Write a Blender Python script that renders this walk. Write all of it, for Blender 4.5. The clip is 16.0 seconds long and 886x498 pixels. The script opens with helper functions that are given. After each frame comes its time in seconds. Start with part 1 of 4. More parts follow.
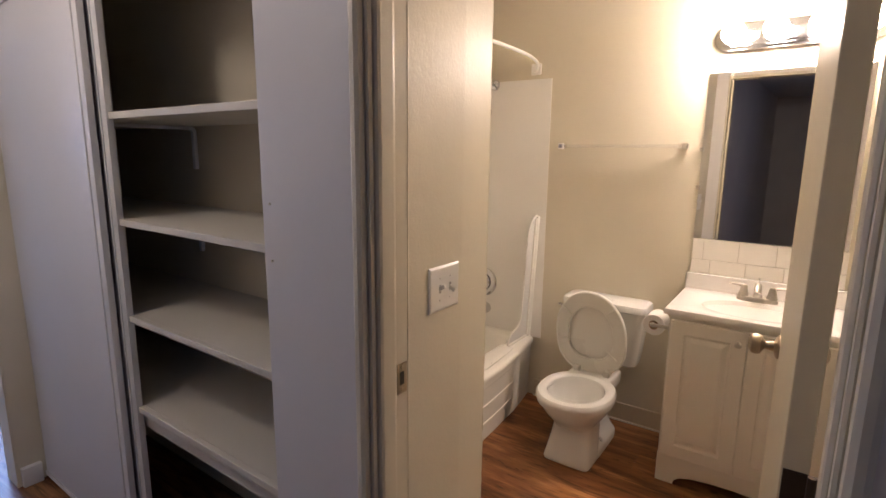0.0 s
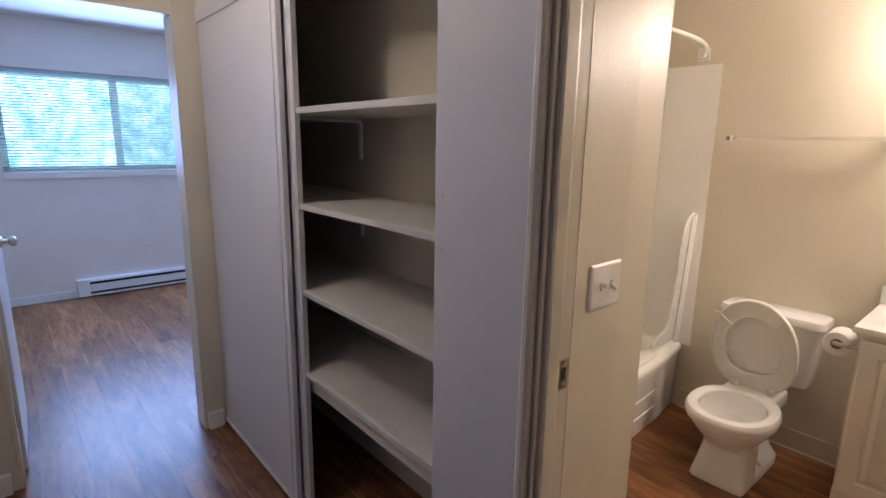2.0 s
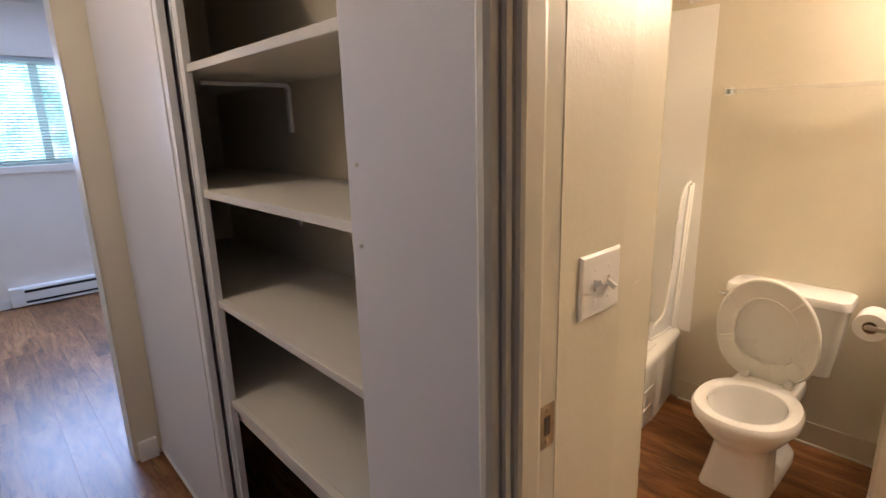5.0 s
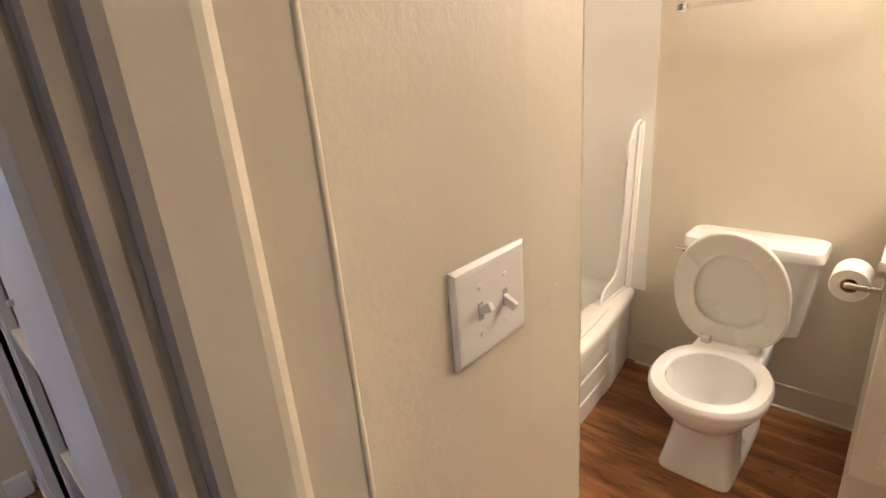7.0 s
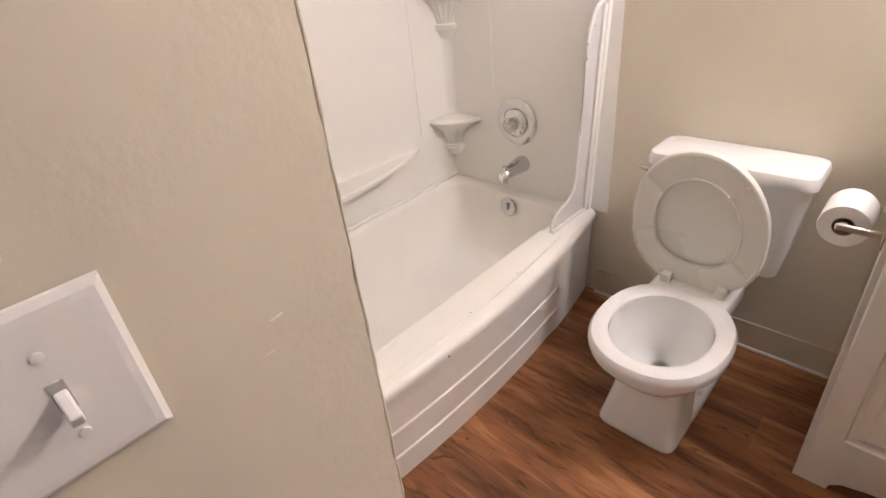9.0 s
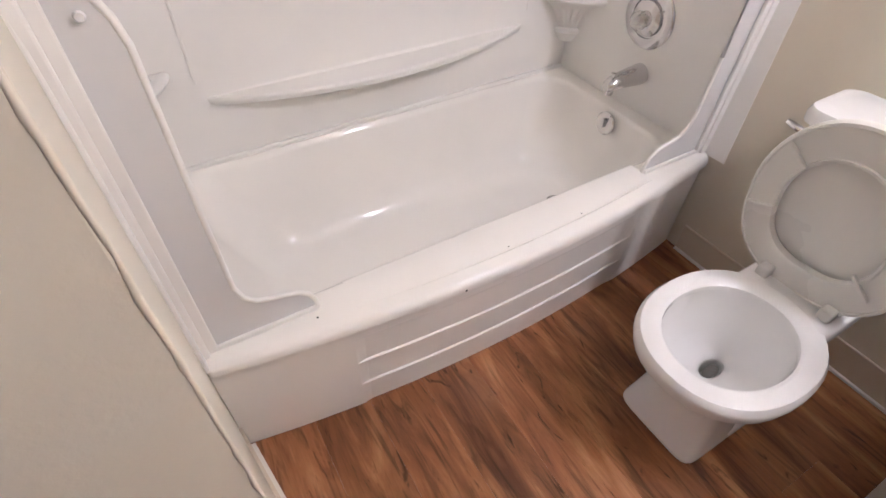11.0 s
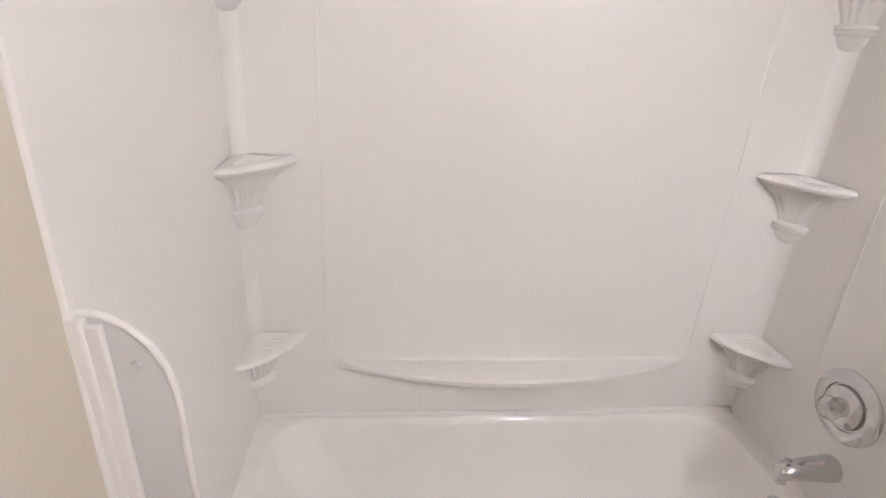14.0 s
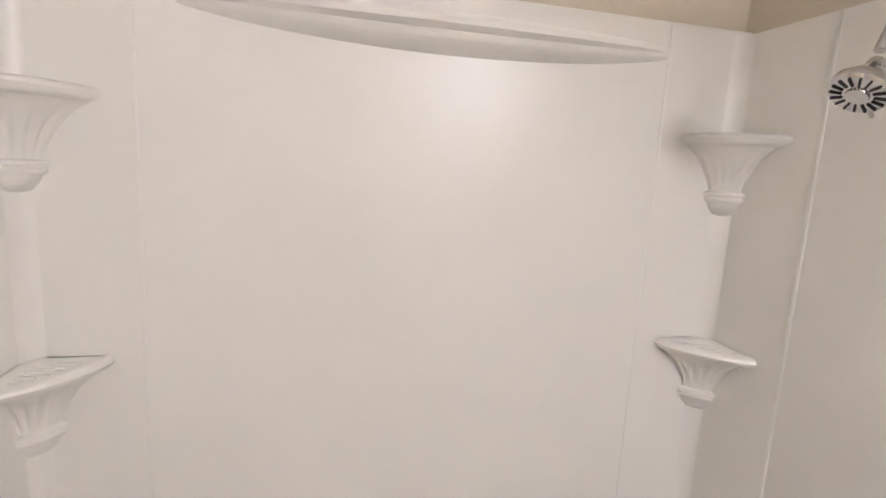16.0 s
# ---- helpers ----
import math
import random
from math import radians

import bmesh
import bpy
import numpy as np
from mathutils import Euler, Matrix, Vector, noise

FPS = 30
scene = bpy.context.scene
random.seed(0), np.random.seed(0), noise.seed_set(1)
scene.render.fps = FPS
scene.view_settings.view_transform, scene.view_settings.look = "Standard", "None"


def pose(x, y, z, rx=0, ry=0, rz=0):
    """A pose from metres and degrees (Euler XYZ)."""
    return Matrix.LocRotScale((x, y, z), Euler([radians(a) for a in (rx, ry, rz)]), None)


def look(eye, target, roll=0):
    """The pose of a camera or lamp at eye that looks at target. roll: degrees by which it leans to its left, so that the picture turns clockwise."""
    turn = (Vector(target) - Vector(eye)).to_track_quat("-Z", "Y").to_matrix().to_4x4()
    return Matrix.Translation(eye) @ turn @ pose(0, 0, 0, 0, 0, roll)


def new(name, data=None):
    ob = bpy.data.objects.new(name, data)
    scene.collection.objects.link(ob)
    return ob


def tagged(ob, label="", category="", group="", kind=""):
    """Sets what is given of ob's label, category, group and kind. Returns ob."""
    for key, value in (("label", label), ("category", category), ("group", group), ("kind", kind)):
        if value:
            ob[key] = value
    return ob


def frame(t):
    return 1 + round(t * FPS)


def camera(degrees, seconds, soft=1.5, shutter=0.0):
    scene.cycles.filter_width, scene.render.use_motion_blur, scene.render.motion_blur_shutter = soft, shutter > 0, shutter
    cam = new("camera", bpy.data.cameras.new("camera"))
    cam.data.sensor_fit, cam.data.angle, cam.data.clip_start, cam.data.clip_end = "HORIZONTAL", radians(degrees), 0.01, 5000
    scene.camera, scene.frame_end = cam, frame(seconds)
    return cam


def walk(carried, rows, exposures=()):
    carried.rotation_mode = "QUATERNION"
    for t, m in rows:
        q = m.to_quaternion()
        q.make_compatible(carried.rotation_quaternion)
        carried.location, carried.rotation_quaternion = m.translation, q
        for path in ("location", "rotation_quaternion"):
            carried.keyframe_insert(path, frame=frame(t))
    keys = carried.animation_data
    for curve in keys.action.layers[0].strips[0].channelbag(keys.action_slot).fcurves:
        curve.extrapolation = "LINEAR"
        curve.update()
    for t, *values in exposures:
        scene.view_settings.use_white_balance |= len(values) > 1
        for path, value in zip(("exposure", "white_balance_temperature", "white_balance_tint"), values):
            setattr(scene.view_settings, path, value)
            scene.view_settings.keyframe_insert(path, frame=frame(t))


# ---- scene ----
cam = camera(81.3, 16.0)
PATH = [
    (0, (0.174, 0.058, 1.467), (-0.96, 1.665, 1.104), 0.6),
    (0.5, (0.153, 0.039, 1.469), (-1.089, 1.558, 1.082), 0.7),
    (1, (0.132, 0.022, 1.469), (-1.219, 1.44, 1.067), 0.9),
    (1.5, (0.119, 0.005, 1.471), (-1.319, 1.334, 1.066), 0.9),
    (2, (0.111, -0.007, 1.471), (-1.375, 1.269, 1.068), 0.9),
    (2.5, (0.097, -0.005, 1.465), (-1.398, 1.258, 1.056), 1.0),
    (3, (0.075, 0.012, 1.456), (-1.404, 1.287, 1.024), 0.9),
    (3.2, (0.059, 0.026, 1.451), (-1.411, 1.307, 1.008), 0.9),
    (5.5, (-0.147, 0.415, 1.402), (-1.561, 1.743, 0.917), -2.6),
    (6, (-0.176, 0.512, 1.393), (-1.56, 1.859, 0.874), -3.5),
    (6.5, (-0.223, 0.622, 1.387), (-1.575, 1.978, 0.811), -4.2),
    (7, (-0.248, 0.721, 1.384), (-1.556, 2.08, 0.719), -4.8),
    (7.5, (-0.255, 0.824, 1.366), (-1.514, 2.18, 0.607), -5.3),
    (8, (-0.254, 0.945, 1.349), (-1.483, 2.275, 0.499), -5.9),
    (8.5, (-0.261, 1.08, 1.338), (-1.495, 2.351, 0.409), -6.4),
    (9, (-0.273, 1.188, 1.321), (-1.502, 2.384, 0.291), -6.2),
    (9.2, (-0.272, 1.245, 1.319), (-1.496, 2.38, 0.218), -6.7),
    (11.3, (-0.4, 1.491, 1.271), (-1.635, 2.174, -0.145), 3.5),
    (11.5, (-0.403, 1.529, 1.284), (-1.695, 2.145, -0.113), 3.8),
    (12, (-0.411, 1.621, 1.31), (-1.857, 2.063, 0.001), 3.7),
    (12.5, (-0.42, 1.679, 1.34), (-2.013, 1.962, 0.165), 3.2),
    (13, (-0.447, 1.711, 1.367), (-2.156, 1.906, 0.346), 3.0),
    (13.5, (-0.5, 1.715, 1.409), (-2.272, 1.9, 0.501), 3.4),
    (14, (-0.542, 1.71, 1.444), (-2.38, 1.919, 0.685), 3.6),
    (14.5, (-0.581, 1.719, 1.489), (-2.469, 1.99, 0.885), 3.7),
    (15.2, (-0.637, 1.787, 1.536), (-2.552, 2.149, 1.09), 3.4),
    (16, (-0.739, 1.859, 1.558), (-2.653, 2.339, 1.23), 3.1),
]
EXPOSURES = [
    (0.0, 0.01, 5950, 24),
    (1.5, 0.03, 5680, 22.5),
    (3.0, 0.09, 6000, 23.5),
    (5.5, 0.44, 6620, 21.5),
    (7.0, 0.63, 5880, 20.5),
    (8.0, 0.60, 5400, 22),
    (9.0, 0.46, 5080, 24),
    (11.5, 0.37, 4740, 25),
    (13.5, 0.26, 4720, 24),
    (14.5, 0.19, 4740, 21.5),
    (16.0, 0.11, 4850, 20.5),
]
walk(cam, [(t, look(eye, target, roll)) for t, eye, target, roll in PATH], EXPOSURES)

# ---- light ----
BULB = 150.0          # radiance of the vanity globes
HALL = 9.5           # watts of the hall ceiling lamp
WINDOW = 80.0        # watts of sky light through the bedroom window
LIVING_FILL = 2.8         # watts of an added bluish fill lamp, out of view in the dark room
world = bpy.data.worlds.new("world")
scene.world = world
world.use_nodes = True
sky = world.node_tree.nodes.new("ShaderNodeTexSky")
sky.sky_type = "NISHITA"
sky.sun_disc = False
sky.sun_elevation = radians(40)
sky.sun_rotation = radians(200)
world.node_tree.links.new(sky.outputs[0], world.node_tree.nodes["Background"].inputs["Color"])
world.node_tree.nodes["Background"].inputs["Strength"].default_value = 0.08


def area_lamp(name, m, width, height, watts, colour):
    data = bpy.data.lights.new(name, "AREA")
    data.shape, data.size, data.size_y, data.energy, data.color = "RECTANGLE", width, height, watts, colour
    ob = new(name, data)
    ob.matrix_world = m
    return ob


area_lamp("window_skylight", look((-5.55, 0.9, 1.58), (-3.0, 0.9, 1.20)), 1.6, 0.76, WINDOW, (0.37, 0.57, 1.0))
# added fill lamp by the end wall; no window is built there
area_lamp("living_room_fill", look((1.58, -1.6, 1.5), (-1.0, -0.4, 1.2)), 1.2, 1.2, LIVING_FILL, (0.34, 0.54, 1.0))
hall_lamp = bpy.data.lights.new("hall_lamp", "POINT")
hall_lamp.energy, hall_lamp.shadow_soft_size, hall_lamp.color = HALL, 0.11, (1.0, 0.92, 0.79)
new("hall_lamp", hall_lamp).location = (-1.55, 0.0, 2.28)


# ---- materials ----
def material(name, colour, rough=0.5, metal=0.0):
    m = bpy.data.materials.new(name)
    m.use_nodes = True
    b = m.node_tree.nodes["Principled BSDF"]
    b.inputs["Base Color"].default_value = (*colour, 1)
    b.inputs["Roughness"].default_value = rough
    b.inputs["Metallic"].default_value = metal
    return m


def node(m, kind, **values):
    n = m.node_tree.nodes.new(kind)
    for key, value in values.items():
        n.inputs[key.replace("_", " ")].default_value = value
    return n


def join(m, a, b):
    m.node_tree.links.new(a, b)


def coords(m, which="Object"):
    return m.node_tree.nodes.new("ShaderNodeTexCoord").outputs[which]


def ramp(m, source, stops):
    r = m.node_tree.nodes.new("ShaderNodeValToRGB")
    e = r.color_ramp.elements
    while len(e) < len(stops):
        e.new(0.5)
    for el, (p, c) in zip(e, stops):
        el.position, el.color = p, (*c, 1)
    join(m, source, r.inputs[0])
    return r.outputs[0]


def shade(c, k):
    return tuple(min(1.0, v * k) for v in c)


def painted(name, colour, rough, fine=220.0, relief=0.12, depth=0.002, mottle=0.05, gloss_var=0.08, lumps=0.0):
    """Rolled wall paint or enamel: faint mottling, roller relief."""
    m = material(name, colour, rough)
    b = m.node_tree.nodes["Principled BSDF"]
    where = coords(m)
    big = node(m, "ShaderNodeTexNoise", Scale=3.0, Detail=4.0)
    join(m, where, big.inputs["Vector"])
    join(m, ramp(m, big.outputs[0], [(0.3, shade(colour, 1 - mottle)), (0.7, shade(colour, 1 + mottle))]), b.inputs["Base Color"])
    small = node(m, "ShaderNodeTexNoise", Scale=fine, Detail=3.0, Roughness=0.6)
    join(m, where, small.inputs["Vector"])
    bump = node(m, "ShaderNodeBump", Strength=relief, Distance=depth)
    join(m, small.outputs[0], bump.inputs["Height"])
    if lumps:
        swell = node(m, "ShaderNodeTexNoise", Scale=fine * 0.28, Detail=2.0, Roughness=0.5, Distortion=0.6)
        join(m, where, swell.inputs["Vector"])
        under = node(m, "ShaderNodeBump", Strength=lumps, Distance=depth * 2.5)
        join(m, swell.outputs[0], under.inputs["Height"])
        join(m, under.outputs[0], bump.inputs["Normal"])
    join(m, bump.outputs[0], b.inputs["Normal"])
    span = m.node_tree.nodes.new("ShaderNodeMapRange")
    span.inputs["To Min"].default_value, span.inputs["To Max"].default_value = rough - gloss_var, rough + gloss_var
    join(m, big.outputs[0], span.inputs["Value"])
    join(m, span.outputs[0], b.inputs["Roughness"])
    return m


def laminate():
    """Red-brown wood laminate: broad tone bands, thin dark veins and knots; every plank is shifted by its own random number."""
    m = material("laminate", (0.2, 0.08, 0.04), 0.34)
    b = m.node_tree.nodes["Principled BSDF"]
    b.inputs["IOR"].default_value = 1.34
    info = m.node_tree.nodes.new("ShaderNodeObjectInfo")
    move = m.node_tree.nodes.new("ShaderNodeVectorMath")
    move.operation = "MULTIPLY_ADD"
    join(m, info.outputs["Random"], move.inputs[0])
    move.inputs[1].default_value = (37.0, 19.0, 7.0)
    join(m, coords(m), move.inputs[2])

    def layer(scale, **values):
        stretch = m.node_tree.nodes.new("ShaderNodeMapping")
        stretch.inputs["Scale"].default_value = scale
        join(m, move.outputs[0], stretch.inputs[0])
        n = node(m, "ShaderNodeTexNoise", **values)
        join(m, stretch.outputs[0], n.inputs["Vector"])
        return n.outputs[0]

    def times(colour, value, lo, hi, a=0.0, z=1.0):
        span = m.node_tree.nodes.new("ShaderNodeMapRange")
        span.inputs["From Min"].default_value, span.inputs["From Max"].default_value = a, z
        span.inputs["To Min"].default_value, span.inputs["To Max"].default_value = lo, hi
        join(m, value, span.inputs["Value"])
        v = m.node_tree.nodes.new("ShaderNodeVectorMath")
        v.operation = "SCALE"
        join(m, colour, v.inputs[0])
        join(m, span.outputs[0], v.inputs["Scale"])
        return v.outputs[0]

    broad = layer((1.6, 9.0, 1.0), Scale=1.4, Detail=5.0, Roughness=0.58, Distortion=0.9)
    veins = layer((2.6, 23.0, 1.0), Scale=1.5, Detail=5.0, Roughness=0.55, Distortion=1.3)
    knots = layer((4.5, 16.0, 1.0), Scale=1.4, Detail=4.0, Distortion=2.4)
    fine = layer((5.0, 150.0, 1.0), Scale=2.0, Detail=3.0)
    c = ramp(m, broad, [(0.30, (0.100, 0.037, 0.014)), (0.43, (0.180, 0.073, 0.027)), (0.56, (0.262, 0.116, 0.043)), (0.72, (0.38, 0.192, 0.076))])
    c = times(c, veins, 0.50, 1.06, 0.32, 0.48)
    c = times(c, knots, 0.32, 1.0, 0.27, 0.37)
    c = times(c, fine, 0.90, 1.09, 0.2, 0.8)
    c = times(c, info.outputs["Random"], 0.78, 1.16)
    join(m, c, b.inputs["Base Color"])
    bump = node(m, "ShaderNodeBump", Strength=0.06, Distance=0.0008)
    join(m, fine, bump.inputs["Height"])
    join(m, bump.outputs[0], b.inputs["Normal"])
    return m


def metal(name, colour, rough):
    m = material(name, colour, rough, 1.0)
    b = m.node_tree.nodes["Principled BSDF"]
    n = node(m, "ShaderNodeTexNoise", Scale=60.0, Detail=3.0)
    join(m, coords(m), n.inputs["Vector"])
    span = m.node_tree.nodes.new("ShaderNodeMapRange")
    span.inputs["To Min"].default_value, span.inputs["To Max"].default_value = rough * 0.7, rough * 1.5
    join(m, n.outputs[0], span.inputs["Value"])
    join(m, span.outputs[0], b.inputs["Roughness"])
    return m


def glowing(name, colour, strength):
    m = material(name, (0.9, 0.9, 0.9), 0.3)
    b = m.node_tree.nodes["Principled BSDF"]
    b.inputs["Emission Color"].default_value = (*colour, 1)
    b.inputs["Emission Strength"].default_value = strength
    return m


WALL = painted("cream_wall_paint", (0.685, 0.622, 0.488), 0.40, 110.0, 0.25, 0.002, 0.025, lumps=0.10)
WHITEWALL = painted("pale_wall_paint", (0.80, 0.73, 0.65), 0.55, 260.0, 0.22, 0.0015, 0.03)
CEILING = painted("ceiling_paint", (0.78, 0.75, 0.70), 0.8, 120.0, 0.4, 0.003, 0.03)
TRIM = painted("cream_enamel", (0.705, 0.635, 0.488), 0.38, 60.0, 0.14, 0.0015, 0.03)
WHITETRIM = painted("white_enamel", (0.80, 0.78, 0.74), 0.35, 60.0, 0.10, 0.001, 0.02)
PANEL = painted("closet_door_paint", (0.72, 0.70, 0.68), 0.45, 150.0, 0.20, 0.0015, 0.02, lumps=0.12)
SHELF = painted("shelf_paint", (0.70, 0.65, 0.54), 0.45, 90.0, 0.12, 0.001, 0.04)
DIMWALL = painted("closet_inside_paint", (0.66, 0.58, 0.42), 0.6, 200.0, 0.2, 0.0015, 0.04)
ACRYLIC = painted("white_acrylic", (0.86, 0.835, 0.775), 0.34, 30.0, 0.03, 0.001, 0.015, 0.05)
ENAMEL = painted("ivory_tub_enamel", (0.92, 0.89, 0.82), 0.11, 24.0, 0.012, 0.001, 0.02, 0.02)
GUARD = painted("frosted_plastic", (0.70, 0.685, 0.66), 0.3, 40.0, 0.03, 0.001, 0.015, 0.04)
CHINA = painted("white_china", (0.86, 0.845, 0.81), 0.13, 20.0, 0.01, 0.0005, 0.01, 0.02)
SEAT = painted("seat_plastic", (0.79, 0.77, 0.70), 0.28, 40.0, 0.03, 0.0005, 0.015)
MARBLE = painted("cultured_marble", (0.84, 0.81, 0.77), 0.14, 14.0, 0.01, 0.0005, 0.02, 0.03)
CABINET = painted("thermofoil_white", (0.80, 0.76, 0.68), 0.36, 80.0, 0.03, 0.0005, 0.015)
TILE = painted("white_wall_tile", (0.82, 0.78, 0.71), 0.14, 20.0, 0.02, 0.0006, 0.02, 0.03)
GROUT = painted("grout", (0.62, 0.57, 0.48), 0.85, 200.0, 0.2, 0.001, 0.05)
COVE = painted("vinyl_cove_base", (0.64, 0.55, 0.42), 0.45, 60.0, 0.05, 0.0006, 0.04)
CAULK = painted("caulk", (0.76, 0.72, 0.63), 0.5, 120.0, 0.15, 0.001, 0.05)
PLASTIC = painted("switch_plastic", (0.84, 0.81, 0.76), 0.3, 50.0, 0.02, 0.0004, 0.01, 0.03)
PAPER = painted("tissue_paper", (0.86, 0.83, 0.79), 0.95, 300.0, 0.3, 0.001, 0.02)
CARDBOARD = painted("cardboard", (0.40, 0.28, 0.18), 0.9, 200.0, 0.2, 0.001, 0.05)
HEATER = painted("heater_enamel", (0.78, 0.77, 0.74), 0.35, 60.0, 0.04, 0.0006, 0.02)
VINYL = painted("window_vinyl", (0.82, 0.83, 0.84), 0.35, 40.0, 0.03, 0.0005, 0.01)
BLIND = painted("blind_slat", (0.62, 0.65, 0.67), 0.4, 60.0, 0.03, 0.0005, 0.01)
# near-black that puts shade into the closet track and the heater
BLACK = material("shaded_gap", (0.012, 0.011, 0.010), 0.7)
# grey for shade inside the switch slots and the bowl's throat
RECESS_SHADE = material("recess_shade_grey", (0.42, 0.39, 0.36), 0.6)
# near-black for the shaded depth of flat-drawn holes, and for enamel chips
HOLE_SHADE_AND_CHIP = material("hole_shade_and_chip", (0.02, 0.018, 0.016), 0.5)
UNDERLAY = painted("underlay", (0.035, 0.015, 0.009), 0.7, 90.0, 0.1, 0.001, 0.1)
CHROME = metal("chrome", (0.64, 0.63, 0.62), 0.16)
BRIGHT = metal("polished_chrome", (0.88, 0.87, 0.85), 0.10)
NICKEL = metal("brushed_nickel", (0.60, 0.56, 0.50), 0.28)
BRASS = metal("aged_brass", (0.52, 0.44, 0.33), 0.3)
BRONZE = metal("dark_bronze", (0.10, 0.075, 0.06), 0.45)
WOOD = laminate()
BULBGLASS = glowing("lit_globe", (1.0, 0.84, 0.62), BULB)
MIRROR = material("mirror_silver", (0.90, 0.91, 0.90), 0.015, 1.0)
GLASS = material("clear_glass", (1, 1, 1), 0.02)
GLASS.node_tree.nodes["Principled BSDF"].inputs["Transmission Weight"].default_value = 1.0
CLEAR = material("clear_acrylic", (0.97, 0.95, 0.92), 0.06)
CLEAR.node_tree.nodes["Principled BSDF"].inputs["Transmission Weight"].default_value = 0.9
CLEAR.node_tree.nodes["Principled BSDF"].inputs["IOR"].default_value = 1.2
WATER = material("water", (0.86, 0.86, 0.82), 0.02)
WATER.node_tree.nodes["Principled BSDF"].inputs["Transmission Weight"].default_value = 1.0
WATER.node_tree.nodes["Principled BSDF"].inputs["IOR"].default_value = 1.33


def let_through(m, share, colour):
    """Mixes in translucency: thin slats pass some daylight, opaque frame vinyl is brightened by it."""
    t = m.node_tree
    mix = t.nodes.new("ShaderNodeMixShader")
    mix.inputs[0].default_value = share
    thin = node(m, "ShaderNodeBsdfTranslucent", Color=(*colour, 1))
    join(m, t.nodes["Principled BSDF"].outputs[0], mix.inputs[1])
    join(m, thin.outputs[0], mix.inputs[2])
    join(m, mix.outputs[0], t.nodes["Material Output"].inputs["Surface"])


# frame vinyl let through far more than real, to lift its backlit face
let_through(VINYL, 0.7, (0.95, 0.96, 0.97))
let_through(BLIND, 0.35, (0.8, 0.86, 0.9))
MESH = material("insect_mesh", (0.10, 0.12, 0.14), 0.8)
see = MESH.node_tree.nodes.new("ShaderNodeBsdfTransparent")
part_open = MESH.node_tree.nodes.new("ShaderNodeMixShader")
part_open.inputs[0].default_value = 0.80
join(MESH, MESH.node_tree.nodes["Principled BSDF"].outputs[0], part_open.inputs[1])
join(MESH, see.outputs[0], part_open.inputs[2])
join(MESH, part_open.outputs[0], MESH.node_tree.nodes["Material Output"].inputs["Surface"])


def foliage_backdrop():
    """Bright trees and sky outside the window."""
    m = bpy.data.materials.new("outdoor_foliage")
    m.use_nodes = True
    m.node_tree.nodes.remove(m.node_tree.nodes["Principled BSDF"])
    e = m.node_tree.nodes.new("ShaderNodeEmission")
    n = node(m, "ShaderNodeTexNoise", Scale=4.0, Detail=12.0, Roughness=0.88)
    join(m, coords(m), n.inputs["Vector"])
    join(m, ramp(m, n.outputs[0], [(0.36, (0.07, 0.24, 0.25)), (0.45, (0.17, 0.46, 0.50)), (0.53, (0.40, 0.78, 0.86)), (0.60, (0.80, 1.0, 1.0))]), e.inputs["Color"])
    e.inputs["Strength"].default_value = 3.0
    join(m, e.outputs[0], m.node_tree.nodes["Material Output"].inputs["Surface"])
    return m


FOLIAGE = foliage_backdrop()


# ---- mesh helpers ----
def to_object(name, bm, mat, smooth=False):
    bmesh.ops.recalc_face_normals(bm, faces=bm.faces)
    me = bpy.data.meshes.new(name)
    for f in bm.faces:
        f.smooth = smooth
    bm.to_mesh(me)
    bm.free()
    if mat:
        me.materials.append(mat)
    if smooth:
        me.set_sharp_from_angle(angle=radians(38))
    return new(name, me)


def thing(name, base, label, category, group="", kind=""):
    ob = new(name)
    ob.location = base
    ob.empty_display_size = 0.05
    return tagged(ob, label, category, group, kind)


def part(name, bm, mat, parent, label="", smooth=False):
    ob = to_object(name, bm, mat, smooth)
    ob.parent = parent
    if parent.type == "EMPTY":
        ob.matrix_parent_inverse = Matrix.Translation(-Vector(parent.location))
    return tagged(ob, label)


def solid(name, bm, mat, label, category, kind="", group="", smooth=False):
    return tagged(to_object(name, bm, mat, smooth), label, category, group, kind)


def box(x0, x1, y0, y1, z0, z1, bevel=0.0, segments=2, bm=None):
    own = bm is None
    b = bmesh.new()
    bmesh.ops.create_cube(b, size=1.0)
    for v in b.verts:
        v.co = Vector(((x0 + x1) / 2 + v.co.x * (x1 - x0), (y0 + y1) / 2 + v.co.y * (y1 - y0), (z0 + z1) / 2 + v.co.z * (z1 - z0)))
    if bevel:
        bmesh.ops.bevel(b, geom=b.edges[:], offset=bevel, segments=segments, profile=0.5, affect="EDGES")
    if own:
        return b
    add(bm, b)
    return bm


def add(bm, other):
    me = bpy.data.meshes.new("tmp")
    other.to_mesh(me)
    other.free()
    bm.from_mesh(me)
    bpy.data.meshes.remove(me)
    return bm


def prism(points, z0, z1, bevel=0.0):
    bm = bmesh.new()
    low = [bm.verts.new((x, y, z0)) for x, y in points]
    high = [bm.verts.new((x, y, z1)) for x, y in points]
    bm.faces.new(low[::-1])
    bm.faces.new(high)
    for i in range(len(points)):
        j = (i + 1) % len(points)
        bm.faces.new((low[i], low[j], high[j], high[i]))
    if bevel:
        up = [e for e in bm.edges if abs(e.verts[0].co.z - e.verts[1].co.z) > 1e-4]
        bmesh.ops.bevel(bm, geom=up, offset=bevel, segments=2, profile=0.5, affect="EDGES")
    return bm


